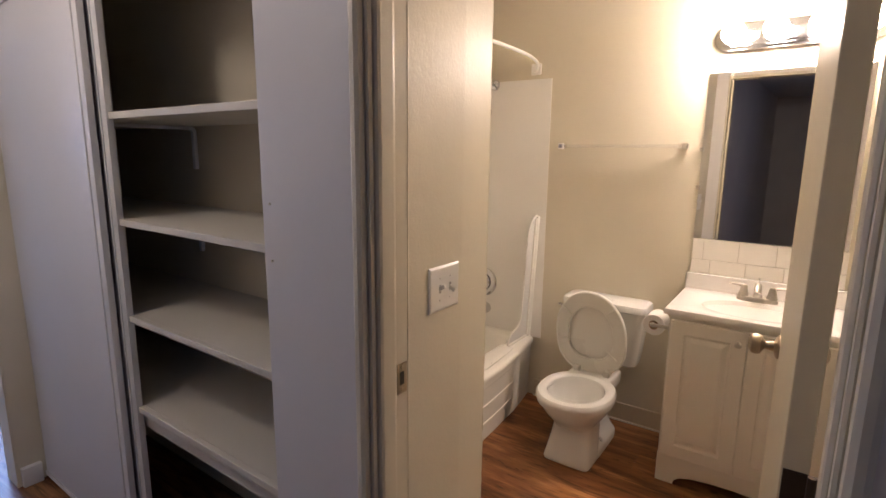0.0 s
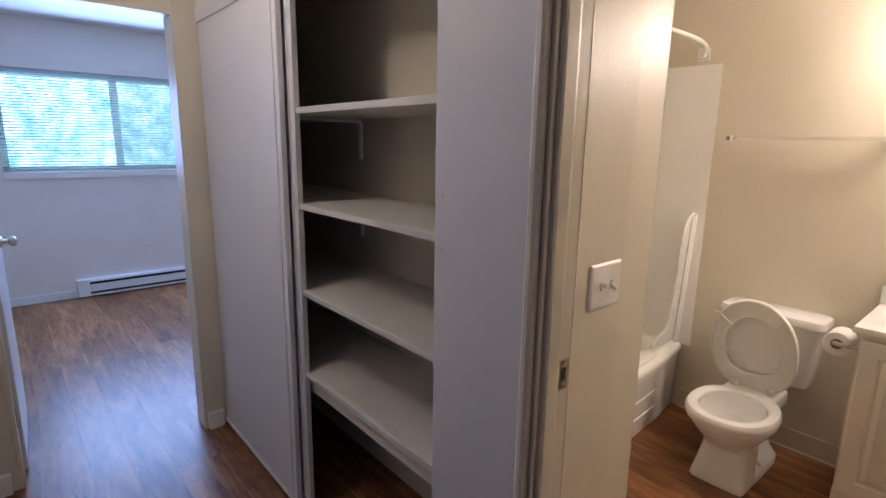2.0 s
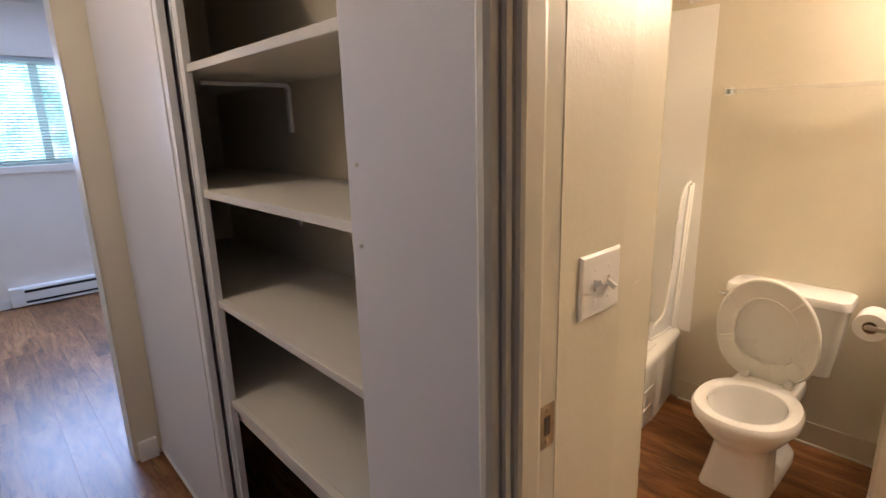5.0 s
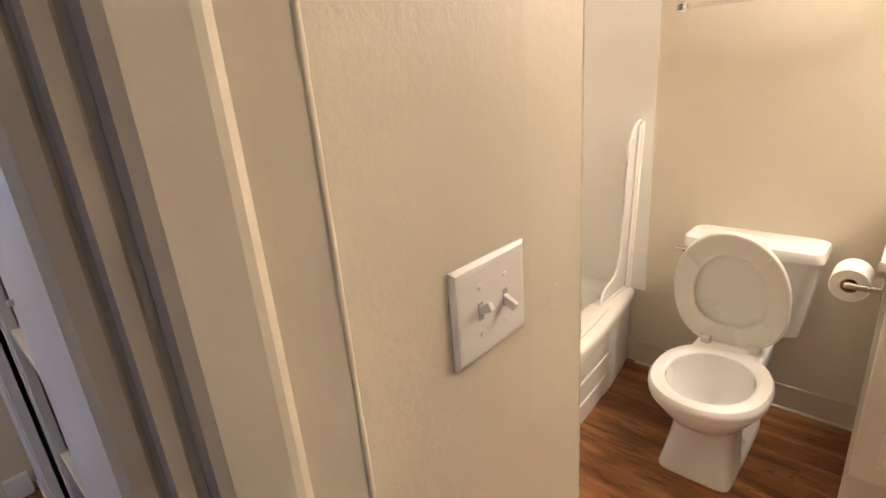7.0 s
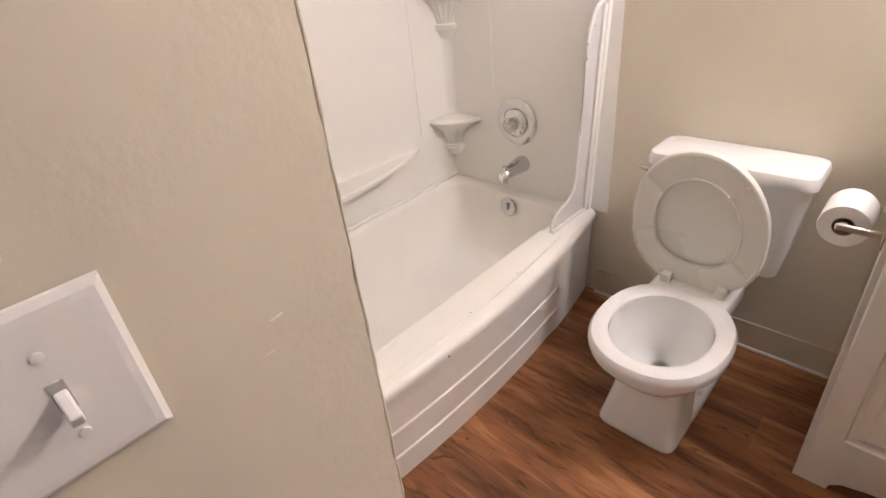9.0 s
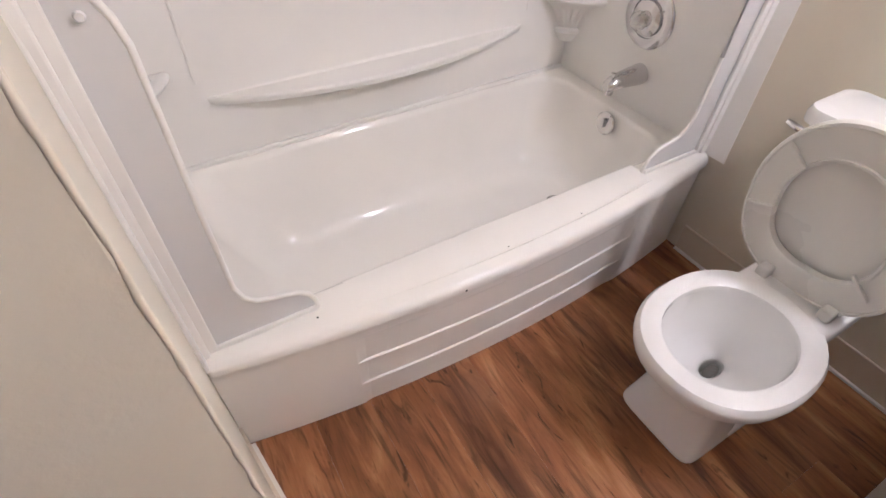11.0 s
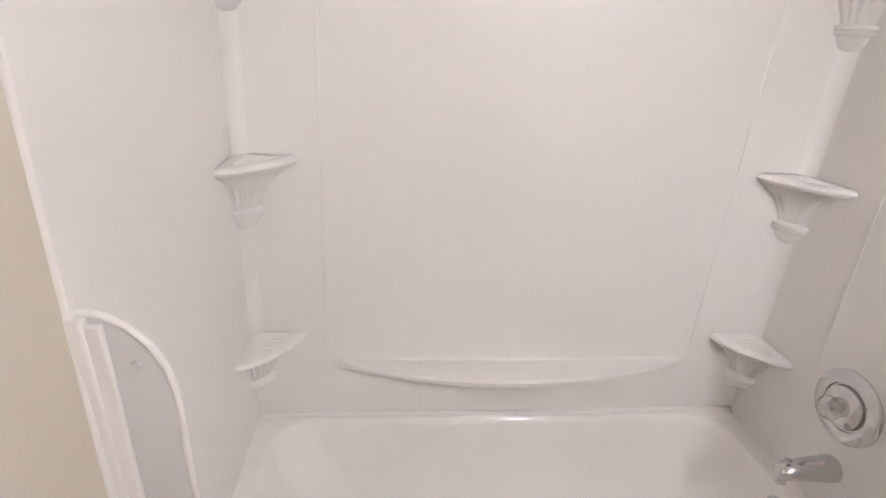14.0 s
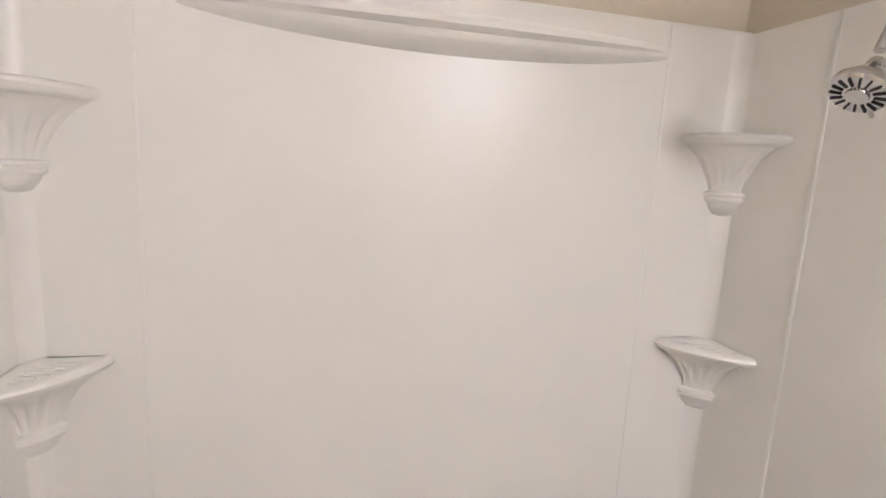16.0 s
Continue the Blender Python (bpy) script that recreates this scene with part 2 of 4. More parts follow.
def plate(points, axis, a0, a1, bevel=0.0):
    """An outline in two axes, given a thickness from a0 to a1 along the third."""
    bm = prism(points, a0, a1)
    if bevel:
        rim = [e for e in bm.edges if abs(e.verts[0].co.z - e.verts[1].co.z) < 1e-6]
        bmesh.ops.bevel(bm, geom=rim, offset=bevel, segments=2, profile=0.5, affect="EDGES")
    for v in bm.verts:
        u, w, a = v.co
        v.co = Vector((a, u, w)) if axis == "x" else Vector((u, a, w)) if axis == "y" else Vector((u, w, a))
    return bm


def loft(loops, cap=(True, True)):
    bm = bmesh.new()
    rings = [[bm.verts.new(p) for p in loop] for loop in loops]
    n = len(rings[0])
    for a, b in zip(rings, rings[1:]):
        for i in range(n):
            j = (i + 1) % n
            bm.faces.new((a[i], a[j], b[j], b[i]))
    if cap[0]:
        bm.faces.new(rings[0][::-1])
    if cap[1]:
        bm.faces.new(rings[-1])
    return bm


def oval(cx, hx, y0, y1, z, power=2.0, n=40):
    """A superellipse in plan."""
    cy, hy = (y0 + y1) / 2, (y1 - y0) / 2
    out = []
    for i in range(n):
        a = 2 * math.pi * i / n
        c, s = math.cos(a), math.sin(a)
        out.append((cx + hx * math.copysign(abs(c) ** (2 / power), c), cy + hy * math.copysign(abs(s) ** (2 / power), s), z))
    return out


def turned(profile, m, n=28):
    """A body of revolution about the local z axis: profile of (radius, height), closed at both ends, at the pose m."""
    loops = [[tuple(m @ Vector((max(r, 1e-4) * math.cos(2 * math.pi * i / n), max(r, 1e-4) * math.sin(2 * math.pi * i / n), h))) for i in range(n)] for r, h in profile]
    return loft(loops)


def tube(path, radius, n=12):
    """A round bar along a path of points."""
    loops = []
    pts = [Vector(p) for p in path]
    for i, p in enumerate(pts):
        d = (pts[min(i + 1, len(pts) - 1)] - pts[max(i - 1, 0)]).normalized()
        side = d.cross(Vector((0, 0, 1)))
        if side.length < 1e-3:
            side = d.cross(Vector((0, 1, 0)))
        side.normalize()
        up = side.cross(d)
        r = radius[i] if isinstance(radius, (list, tuple)) else radius
        loops.append([tuple(p + side * r * math.cos(2 * math.pi * k / n) + up * r * math.sin(2 * math.pi * k / n)) for k in range(n)])
    return loft(loops)


# ---- structure ----
CEIL = 2.44


def wall(name, bm, mat, label):
    return solid(name, bm, mat, label, "wall", "structure")


wall("wall_bath_back", box(-1.945, 0.52, 2.84, 2.96, 0, CEIL), WALL, "cream painted wall behind toilet and vanity")
wall("wall_tub_side", box(-1.945, -1.825, 1.328, 2.84, 0, CEIL), WALL, "cream painted wall above the tub surround")
wall("wall_switch", prism([(-0.600, 0.90), (-0.602, 1.25), (-0.611, 1.406), (-1.15, 1.328), (-2.52, 1.328), (-2.52, 1.21), (-0.69, 1.21), (-0.69, 0.90)], 0, CEIL, 0.004), WALL, "cream painted partition wall with rough corner and light switch")
wall("wall_bath_right", box(0.42, 0.52, 0.90, 2.84, 0, CEIL), WALL, "cream painted wall beside the vanity")
wall("wall_hall_strip", prism([(-0.814, 0.76), (-0.516, 0.76), (-0.516, 0.90), (-0.69, 0.90), (-0.69, 0.88), (-0.814, 0.88)], 0, CEIL, 0.003), PANEL, "pale grey textured wall strip between closet and bathroom door")
wall("wall_bath_head", box(-0.516, 0.25, 0.76, 0.90, 2.085, CEIL), WHITEWALL, "painted wall above the bathroom door")
wall("wall_hall_right", box(0.25, 1.60, 0.76, 0.90, 0, CEIL), WHITEWALL, "pale painted hall wall beside the bathroom door")
wall("wall_closet_head", box(-2.52, -0.814, 0.76, 0.86, 2.054, CEIL), WHITEWALL, "painted wall above the closet doors")
wall("wall_bedroom_partition", prism([(-2.52, 0.655), (-2.52, 2.9), (-2.64, 2.9), (-2.64, 0.655)], 0, CEIL, 0.003), TRIM, "cream painted wall between hall closet and bedroom")
wall("wall_bedroom_head", box(-2.64, -2.52, -0.09, 0.655, 2.012, CEIL), WALL, "cream painted wall above the bedroom doorway")
wall("wall_bedroom_left_partition", prism([(-2.52, -1.0), (-2.52, -0.09), (-2.64, -0.09), (-2.64, -1.0)], 0, CEIL, 0.003), TRIM, "cream painted wall beside the bedroom doorway")
wall("wall_hall_front", box(-2.52, -0.75, -0.42, -0.30, 0, CEIL), WHITEWALL, "pale painted hall wall")
wall("wall_hall_end", box(1.60, 1.72, -4.8, 0.90, 0, CEIL), WHITEWALL, "plain painted end wall")
wall("wall_room_left", box(-0.87, -0.75, -4.8, -0.42, 0, CEIL), WHITEWALL, "plain painted wall of the dark room")
wall("wall_room_back", box(-0.87, 1.72, -4.92, -4.8, 0, CEIL), WHITEWALL, "plain painted wall of the dark room")
wall("wall_bedroom_near", box(-5.74, -2.64, -1.12, -1.0, 0, CEIL), WHITEWALL, "pale painted bedroom wall")
wall("wall_bedroom_far", box(-5.74, -2.64, 2.9, 3.02, 0, CEIL), WHITEWALL, "pale painted bedroom wall")
# window wall with its opening
WY0, WY1, WZ0, WZ1 = 0.03, 1.78, 1.17, 2.03
wb = bmesh.new()
for a in ((-1.0, WY0, 0, CEIL), (WY1, 2.9, 0, CEIL), (WY0, WY1, 0, WZ0), (WY0, WY1, WZ1, CEIL)):
    box(-5.74, -5.62, a[0], a[1], a[2], a[3], bm=wb)
wall("wall_window", wb, WHITEWALL, "pale painted bedroom wall around the window")
cb = bmesh.new()
for a in ((-5.74, -2.52, -1.12, 3.02), (-2.52, 1.72, -4.92, 0.9), (-2.52, 0.52, 0.9, 2.96)):
    box(*a, CEIL, CEIL + 0.1, bm=cb)
solid("ceiling", cb, CEILING, "flat off-white painted ceiling", "ceiling", "structure")
floor = solid("floor", box(-5.74, 1.72, -4.92, 3.02, -0.12, -0.009), UNDERLAY, "reddish brown wood laminate plank floor", "floor", "structure")

# door frame of the bathroom, with a beaded hall edge
def bead(sign, x):
    """Outline of a jamb in plan: the side towards the opening at x, growing away by sign."""
    outline = [(0.0, 0.892), (0.0, 0.846), (0.004, 0.841), (0.010, 0.839), (0.013, 0.835), (0.014, 0.829), (0.014, 0.796), (0.012, 0.789), (0.007, 0.786), (0.001, 0.787), (0.000, 0.783), (0.006, 0.780),
               (0.005, 0.772), (0.000, 0.770), (-0.006, 0.773), (-0.007, 0.769), (-0.002, 0.765), (-0.004, 0.756), (-0.012, 0.752), (-0.022, 0.753), (-0.030, 0.7585), (-0.030, 0.892)]
    return [(x + sign * a, y) for a, y in outline]


frame_l = thing("door_frame", (-0.50, 0.83, 0), "cream enamelled bathroom door frame with beaded edge", "door frame", kind="structure")
part("jamb", prism(bead(1, -0.504), 0, 2.085), TRIM, frame_l)
part("jamb", prism(bead(-1, 0.239)[::-1], 0, 2.085), TRIM, frame_l)
part("head_jamb", box(-0.504, 0.239, 0.765, 0.892, 2.065, 2.087, 0.003), TRIM, frame_l)
def lumpy_bead(x, y, radius, seed):
    """An upright half-round of caulk and paint, uneven along its height."""
    loops = []
    for i in range(141):
        z = 2.06 * i / 140
        k = radius * (1 + 0.14 * noise.noise((seed, 0, z * 14)) + 0.16 * noise.noise((seed, 5, z * 46)))
        loops.append([(x + k * math.cos(2 * math.pi * j / 12), y + k * math.sin(2 * math.pi * j / 12), z) for j in range(12)])
    return loft(loops)


part("edge_bead", lumpy_bead(-0.5075, 0.8905, 0.0045, 2), TRIM, frame_l, "paint-thick rounded jamb edge", smooth=True)
strike = part("strike_plate", box(-0.5045, -0.5025, 0.852, 0.884, 0.952, 1.022, 0.0006), BRASS, frame_l, "aged brass strike plate")
# hole depth is only a near-black mark on the plate
part("latch_hole", box(-0.5024, -0.5020, 0.860, 0.874, 0.972, 1.002), HOLE_SHADE_AND_CHIP, strike)
for z in (0.962, 1.012):
    part("screw", turned([(0.004, 0), (0.004, 0.0012), (0.001, 0.0016)], pose(-0.5026, 0.867, z, 0, 90, 0), 10), BRASS, strike)

# ---- bathroom: bath tub ----
def tub_front(y):
    """How far the tub's front edge stands, bowed out at the middle."""
    k = (y - 2.085) / 0.75
    return -1.100 + 0.068 * (1 - k * k)


def ring_loop(x0, x1, y0, y1, r, z, bow=0.0, n=8):
    """A rounded rectangle in plan, its +x side bowed out."""
    out = []
    for cx, cy, a0 in ((x1 - r, y1 - r, 0), (x0 + r, y1 - r, 90), (x0 + r, y0 + r, 180), (x1 - r, y0 + r, 270)):
        for i in range(n + 1):
            a = radians(a0 + 90 * i / n)
            out.append([cx + r * math.cos(a), cy + r * math.sin(a), z])
        nxt = {0: ((x1 - r, y1), (x0 + r, y1)), 90: ((x0, y1 - r), (x0, y0 + r)), 180: ((x0 + r, y0), (x1 - r, y0)), 270: ((x1, y0 + r), (x1, y1 - r))}[a0]
        for i in range(1, 16):
            k = i / 16
            out.append([nxt[0][0] + (nxt[1][0] - nxt[0][0]) * k, nxt[0][1] + (nxt[1][1] - nxt[0][1]) * k, z])
    for p in out:
        k = (p[1] - 2.085) / 0.75
        share = max(0.0, (p[0] - x0) / (x1 - x0) - 0.5) * 2
        p[0] += bow * (1 - k * k) * share
    return [tuple(p) for p in out]


tub = thing("bath_tub", (-1.45, 2.08, 0), "ivory white bath tub with bowed apron against the surround", "bath tub")
B0, B1, E0, E1 = -1.812, -1.100, 1.334, 2.834
part("basin", loft([
    ring_loop(B0, B1 - 0.012, E0, E1, 0.012, 0.338, 0.068), ring_loop(B0, B1, E0, E1, 0.012, 0.346, 0.068), ring_loop(B0, B1, E0, E1, 0.012, 0.360, 0.068),
    ring_loop(B0, B1 - 0.005, E0, E1, 0.012, 0.371, 0.068), ring_loop(B0, B1 - 0.016, E0, E1, 0.012, 0.377, 0.068),
    ring_loop(-1.785, -1.178, 1.385, 2.772, 0.11, 0.379, 0.006), ring_loop(-1.778, -1.188, 1.395, 2.764, 0.11, 0.374, 0.004),
    ring_loop(-1.770, -1.197, 1.405, 2.757, 0.11, 0.360), ring_loop(-1.762, -1.205, 1.425, 2.750, 0.11, 0.30),
    ring_loop(-1.745, -1.222, 1.475, 2.735, 0.12, 0.20), ring_loop(-1.728, -1.240, 1.525, 2.715, 0.13, 0.11),
    ring_loop(-1.710, -1.258, 1.560, 2.695, 0.13, 0.072), ring_loop(-1.680, -1.285, 1.60, 2.660, 0.12, 0.052), ring_loop(-1.62, -1.34, 1.68, 2.58, 0.10, 0.045)],
    (False, True)), ENAMEL, tub, smooth=True)
# front apron: plain ends and three lapped bands between them
ab = bmesh.new()
rows_z = [0.0, 0.004, 0.05, 0.098, 0.102, 0.108, 0.112, 0.16, 0.198, 0.202, 0.208, 0.212, 0.26, 0.292, 0.296, 0.302, 0.325, 0.342]
grid = []
for z in rows_z:
    line = []
    for i in range(61):
        y = E0 + (E1 - E0) * i / 60
        x = tub_front(y) - 0.016 - 0.012 * (1 - z / 0.34)
        k = min(1.0, max(0.0, min((y - 1.638) / 0.012, (2.515 - y) / 0.012)))
        if z < 0.298:
            band = z / 0.1 - math.floor(z / 0.1 + 1e-6) if z < 0.296 else 1
            lap = 0.0050 * band if z >= 0.004 else 0.0
            x += k * (lap - 0.0060)
        line.append(ab.verts.new((x, y, z)))
    grid.append(line)
for a, b in zip(grid, grid[1:]):
    for i in range(60):
        ab.faces.new((a[i], a[i + 1], b[i + 1], b[i]))
part("apron", ab, ENAMEL, tub, "white apron with three lapped bands")
pad = [(tub_front(1.66 + 0.92 * i / 16) - 0.042, 1.66 + 0.92 * i / 16) for i in range(17)]
pb = plate([(-1.186, 1.66), *pad, (-1.186, 2.58)], "z", 0.366, 0.384, 0.006)
for v in pb.verts:
    if v.co.z > 0.378:
        v.co.z = 0.3775 + (v.co.z - 0.3775) * min(1.0, max(0.02, (v.co.y - 1.66) / 0.8))
part("rim_pad", pb, ENAMEL, tub, smooth=True)
part("overflow_plate", turned([(0.040, 0), (0.040, 0.004), (0.036, 0.008), (0.001, 0.009)], pose(-1.452, 2.744, 0.333, 82, 0, 0), 28), CHROME, tub, "round chrome overflow plate", smooth=True)
part("trip_lever", box(-1.457, -1.447, 2.724, 2.737, 0.322, 0.354, 0.002), CHROME, tub)
dr = part("drain", turned([(0.034, 0), (0.034, 0.003), (0.027, 0.005), (0.025, 0.001), (0.001, 0.001)], pose(-1.456, 2.585, 0.0455), 28), CHROME, tub, "chrome drain strainer", smooth=True)
# strainer holes: near-black discs in place of shaded openings
for i in range(6):
    a = radians(60 * i)
    part("drain_hole", turned([(0.004, 0), (0.004, 0.0006)], pose(-1.456 + 0.015 * math.cos(a), 2.585 + 0.015 * math.sin(a), 0.0466), 8), HOLE_SHADE_AND_CHIP, dr)
for y, z, r in ((1.909, 0.352, 0.0035), (2.30, 0.3845, 0.002), (1.575, 0.3785, 0.0025), (2.06, 0.3835, 0.0018)):
    part("chip", turned([(r, 0), (r * 0.6, 0.0012)], pose(tub_front(y) + (0.0005 if z < 0.37 else -0.05), y, z, 0, 80 if z < 0.37 else 0, 0), 7), HOLE_SHADE_AND_CHIP, tub, "small dark enamel chip")

# ---- tub surround ----
SX, SYL, SYR, STOP = -1.802, 1.342, 2.822, 1.895
surround = thing("tub_surround", (-1.6, 2.08, 0.38), "glossy white acrylic tub surround with moulded corner shelves", "tub surround")
part("back_panel", box(-1.825, SX, 1.330, 2.838, 0.380, STOP, 0.003), ACRYLIC, surround)
far = prism([(SX, SYR), (-1.420, SYR), (-1.058, 2.837), (-1.058, 2.8395), (SX, 2.8395)], 0.372, 1.885)
part("side_panel", far, ACRYLIC, surround)
part("side_panel", plate([(SX, 0.366), (SX, 1.885), (-1.10, 1.885), (-1.10, 0.366)], "y", 1.326, SYL, 0.004), ACRYLIC, surround)
for y in (1.540, 2.625):
    part("seam", box(SX - 0.002, SX + 0.0012, y - 0.004, y + 0.004, 0.62, STOP - 0.006, 0.0011), ACRYLIC, surround, smooth=True)
for y in (SYR,):
    part("seam", box(-1.579, -1.569, y - 0.0015, y + 0.002, 0.72, 1.883, 0.0012), ACRYLIC, surround, smooth=True)
part("bottom_lip", box(SX - 0.001, SX + 0.012, SYL, SYR, 0.362, 0.392, 0.005), ACRYLIC, surround)
for y, s in ((SYL, 1), (SYR, -1)):
    pts = [(SX - 0.004, y - s * 0.004)] + [(SX - 0.001 + 0.042 * (1 - math.sin(radians(6 * i))), y + s * (0.042 * (1 - math.cos(radians(6 * i))) - 0.001)) for i in range(16)]
    part("corner_column", prism(pts if s > 0 else pts[::-1], 0.60, STOP - 0.01), ACRYLIC, surround, smooth=True)


def quarter(y, s, z, r, rx=None, n=14, flute=0.0):
    rx = rx or r
    out = [(SX, y, z)]
    for i in range(n + 1):
        a = radians(90 * i / n)
        k = 1 + flute * math.cos(i / n * 12 * math.pi)
        e = 2 / 1.5
        out.append((SX + rx * k * math.cos(a) ** e if i < n else SX, y + s * r * k * math.sin(a) ** e, z))
    return out if s > 0 else out[::-1]


for y, s in ((SYL, 1), (SYR, -1)):
    for z in (0.669, 1.161, 1.657):
        sh = part("corner_shelf", loft([quarter(y, s, z - 0.026, 0.124, 0.144), quarter(y, s, z - 0.023, 0.135, 0.155), quarter(y, s, z - 0.017, 0.142, 0.163), quarter(y, s, z - 0.011, 0.145, 0.166), quarter(y, s, z - 0.005, 0.142, 0.163),
                                        quarter(y, s, z, 0.132, 0.152), quarter(y, s, z - 0.0015, 0.122, 0.142)]), ACRYLIC, surround, smooth=True)
        cone = [(-0.023, 0.116, 0), (-0.035, 0.098, 0.0), (-0.050, 0.079, 0.03), (-0.068, 0.064, 0.06), (-0.088, 0.053, 0.05), (-0.105, 0.046, 0.015), (-0.118, 0.043, 0), (-0.121, 0.054, 0), (-0.127, 0.055, 0),
                (-0.130, 0.049, 0), (-0.134, 0.052, 0), (-0.139, 0.050, 0), (-0.142, 0.043, 0), (-0.155, 0.038, 0), (-0.168, 0.026, 0), (-0.174, 0.010, 0)]
        part("corbel", loft([quarter(y, s, z + dz * 1.10, r * 1.10, r * 1.16, 48, fl) for dz, r, fl in cone]), ACRYLIC, sh, smooth=True)
        for i in range(6):
            k = 0.030 + 0.017 * i
            d = 0.095 * max(0.0, 1 - (k / 0.125) ** 1.5) ** (1 / 1.5)
            y0, y1 = sorted((y + s * 0.025, y + s * (0.015 + d)))
            part("rib", box(SX + k - 0.003, SX + k + 0.003, y0, max(y1, y0 + 0.01), z - 0.005, z + 0.0012, 0.001), ACRYLIC, sh)


def ledge(z, y0, y1, depth, profile):
    loops = []
    for i in range(41):
        y = y0 + (y1 - y0) * i / 40
        k = (2 * i / 40 - 1)
        d = max(0.0015, depth * (1 - k * k) ** 0.8)
        loops.append([(SX - 0.002 + d * px, y, z + pz * (0.35 + 0.65 * d / depth)) for px, pz in profile])
    return loft(loops)


part("soap_ledge", ledge(0.578, 1.555, 2.605, 0.112, [(0, 0.006), (0.08, -0.002), (0.80, -0.005), (0.93, -0.002), (1.0, -0.008), (0.99, -0.020), (0.93, -0.027), (0.80, -0.034), (0.65, -0.042), (0.40, -0.054), (0, -0.070)]), ACRYLIC, surround, "long crescent soap ledge", smooth=True)
part("top_ledge", ledge(1.838, 1.60, 2.63, 0.085, [(0, 0.006), (0.80, 0.0), (0.95, -0.004), (1.0, -0.012), (0.96, -0.022), (0.70, -0.030), (0.66, -0.040), (0.60, -0.046), (0.35, -0.055), (0, -0.066)]), ACRYLIC, surround, "long crescent upper ledge", smooth=True)

# splash guards on the tub rim
def guard(y, s, label):
    g = thing("splash_guard", (-1.14, y, 0.378), label, "splash guard", "splash guards")
    out = [(0, 0.379), (0.244, 0.379), (0.243, 0.405), (0.232, 0.430), (0.212, 0.447), (0.185, 0.456), (0.155, 0.462), (0.130, 0.472), (0.110, 0.493), (0.099, 0.530), (0.097, 0.70), (0.097, 0.95),
           (0.097, 1.000), (0.090, 1.037), (0.075, 1.070), (0.052, 1.098), (0.027, 1.113), (0, 1.118)]
    def lean(bm):
        for v in bm.verts:
            v.co.x += (0.036 if s > 0 else 0.045) * max(0.0, v.co.z - 0.392)
        return bm

    pts = [(y + s * a, z) for a, z in out]
    part("panel", lean(plate(pts if s > 0 else pts[::-1], "x", -1.144, -1.139)), GUARD, g)
    edge = [(-1.1415, y + s * a, z) for a, z in out[1:]]
    part("rounded_edge", lean(tube(edge, 0.0055, 10)), ACRYLIC, g, smooth=True)
    part("foot_strip", box(-1.150, -1.132, *sorted((y, y + s * 0.243)), 0.378, 0.392, 0.003), ACRYLIC, g)
    part("wall_strip", lean(box(-1.160, -1.124, *sorted((y - s * 0.013, y + s * 0.012)), 0.378, 1.114, 0.004)), ACRYLIC, g)
    part("wall_ridge", lean(box(-1.138, -1.128, *sorted((y + s * 0.010, y + s * 0.030)), 0.392, 1.104, 0.003)), ACRYLIC, g)
    part("suction_dot", turned([(0.007, 0), (0.005, 0.003)], pose(-1.110, y + s * 0.06, 1.045, 0, 90, 0), 12), GUARD, g)


guard(SYL, 1, "tall white plastic splash guard on the tub's foot rim")
guard(SYR, -1, "tall white plastic splash guard on the faucet end rim")

# bath fittings
valve = thing("shower_valve", (-1.456, SYR, 0.673), "round chrome shower valve with clear knob on the surround", "shower valve")
face = pose(-1.456, SYR, 0.673, 90, 0, 0)
part("escutcheon", turned([(0.093, 0), (0.093, 0.004), (0.087, 0.009), (0.060, 0.011), (0.058, 0.006), (0.055, 0.006), (0.052, 0.016), (0.040, 0.024), (0.026, 0.028), (0.001, 0.028)], face, 40), CHROME, valve, smooth=True)
part("knob", turned([(0.014, 0.026), (0.016, 0.034), (0.026, 0.038), (0.029, 0.046), (0.027, 0.058), (0.018, 0.066), (0.001, 0.068)], face, 16), CLEAR, valve, "clear acrylic knob", smooth=True)
part("knob_core", turned([(0.010, 0.026), (0.010, 0.055), (0.001, 0.056)], face, 14), CHROME, valve)
for a in (35, 215):
    part("screw", turned([(0.004, 0.008), (0.003, 0.0115)], face @ pose(0.063 * math.cos(radians(a)), 0.063 * math.sin(radians(a)), 0), 10), CHROME, valve)
spout = thing("tub_spout", (-1.432, SYR, 0.505), "chrome tub spout with diverter on the surround", "faucet")
part("spout_body", loft([[(-1.432 + rx * math.cos(2 * math.pi * k / 20), y, z + rz * math.sin(2 * math.pi * k / 20)) for k in range(20)] for y, z, rx, rz in
                         ((SYR, 0.503, 0.034, 0.034), (SYR - 0.012, 0.503, 0.034, 0.034), (2.78, 0.503, 0.031, 0.031), (2.735, 0.503, 0.027, 0.026), (2.70, 0.500, 0.024, 0.023), (2.682, 0.495, 0.021, 0.018), (2.674, 0.492, 0.012, 0.011))]), CHROME, spout, smooth=True)
part("outlet", turned([(0.014, 0), (0.014, 0.02)], pose(-1.432, 2.694, 0.466), 16), CHROME, spout, smooth=True)
part("diverter", turned([(0.004, 0), (0.004, 0.012), (0.008, 0.013), (0.008, 0.018), (0.001, 0.019)], pose(-1.432, 2.696, 0.517), 12), CHROME, spout, smooth=True)
head = thing("overhead_shower", (-1.40, SYR, 1.80), "chrome shower head on a bent arm", "shower head")
part("flange", turned([(0.030, 0), (0.026, 0.008), (0.012, 0.014)], pose(-1.41, 2.823, 1.868, 90, 0, 0), 24), CHROME, head, smooth=True)
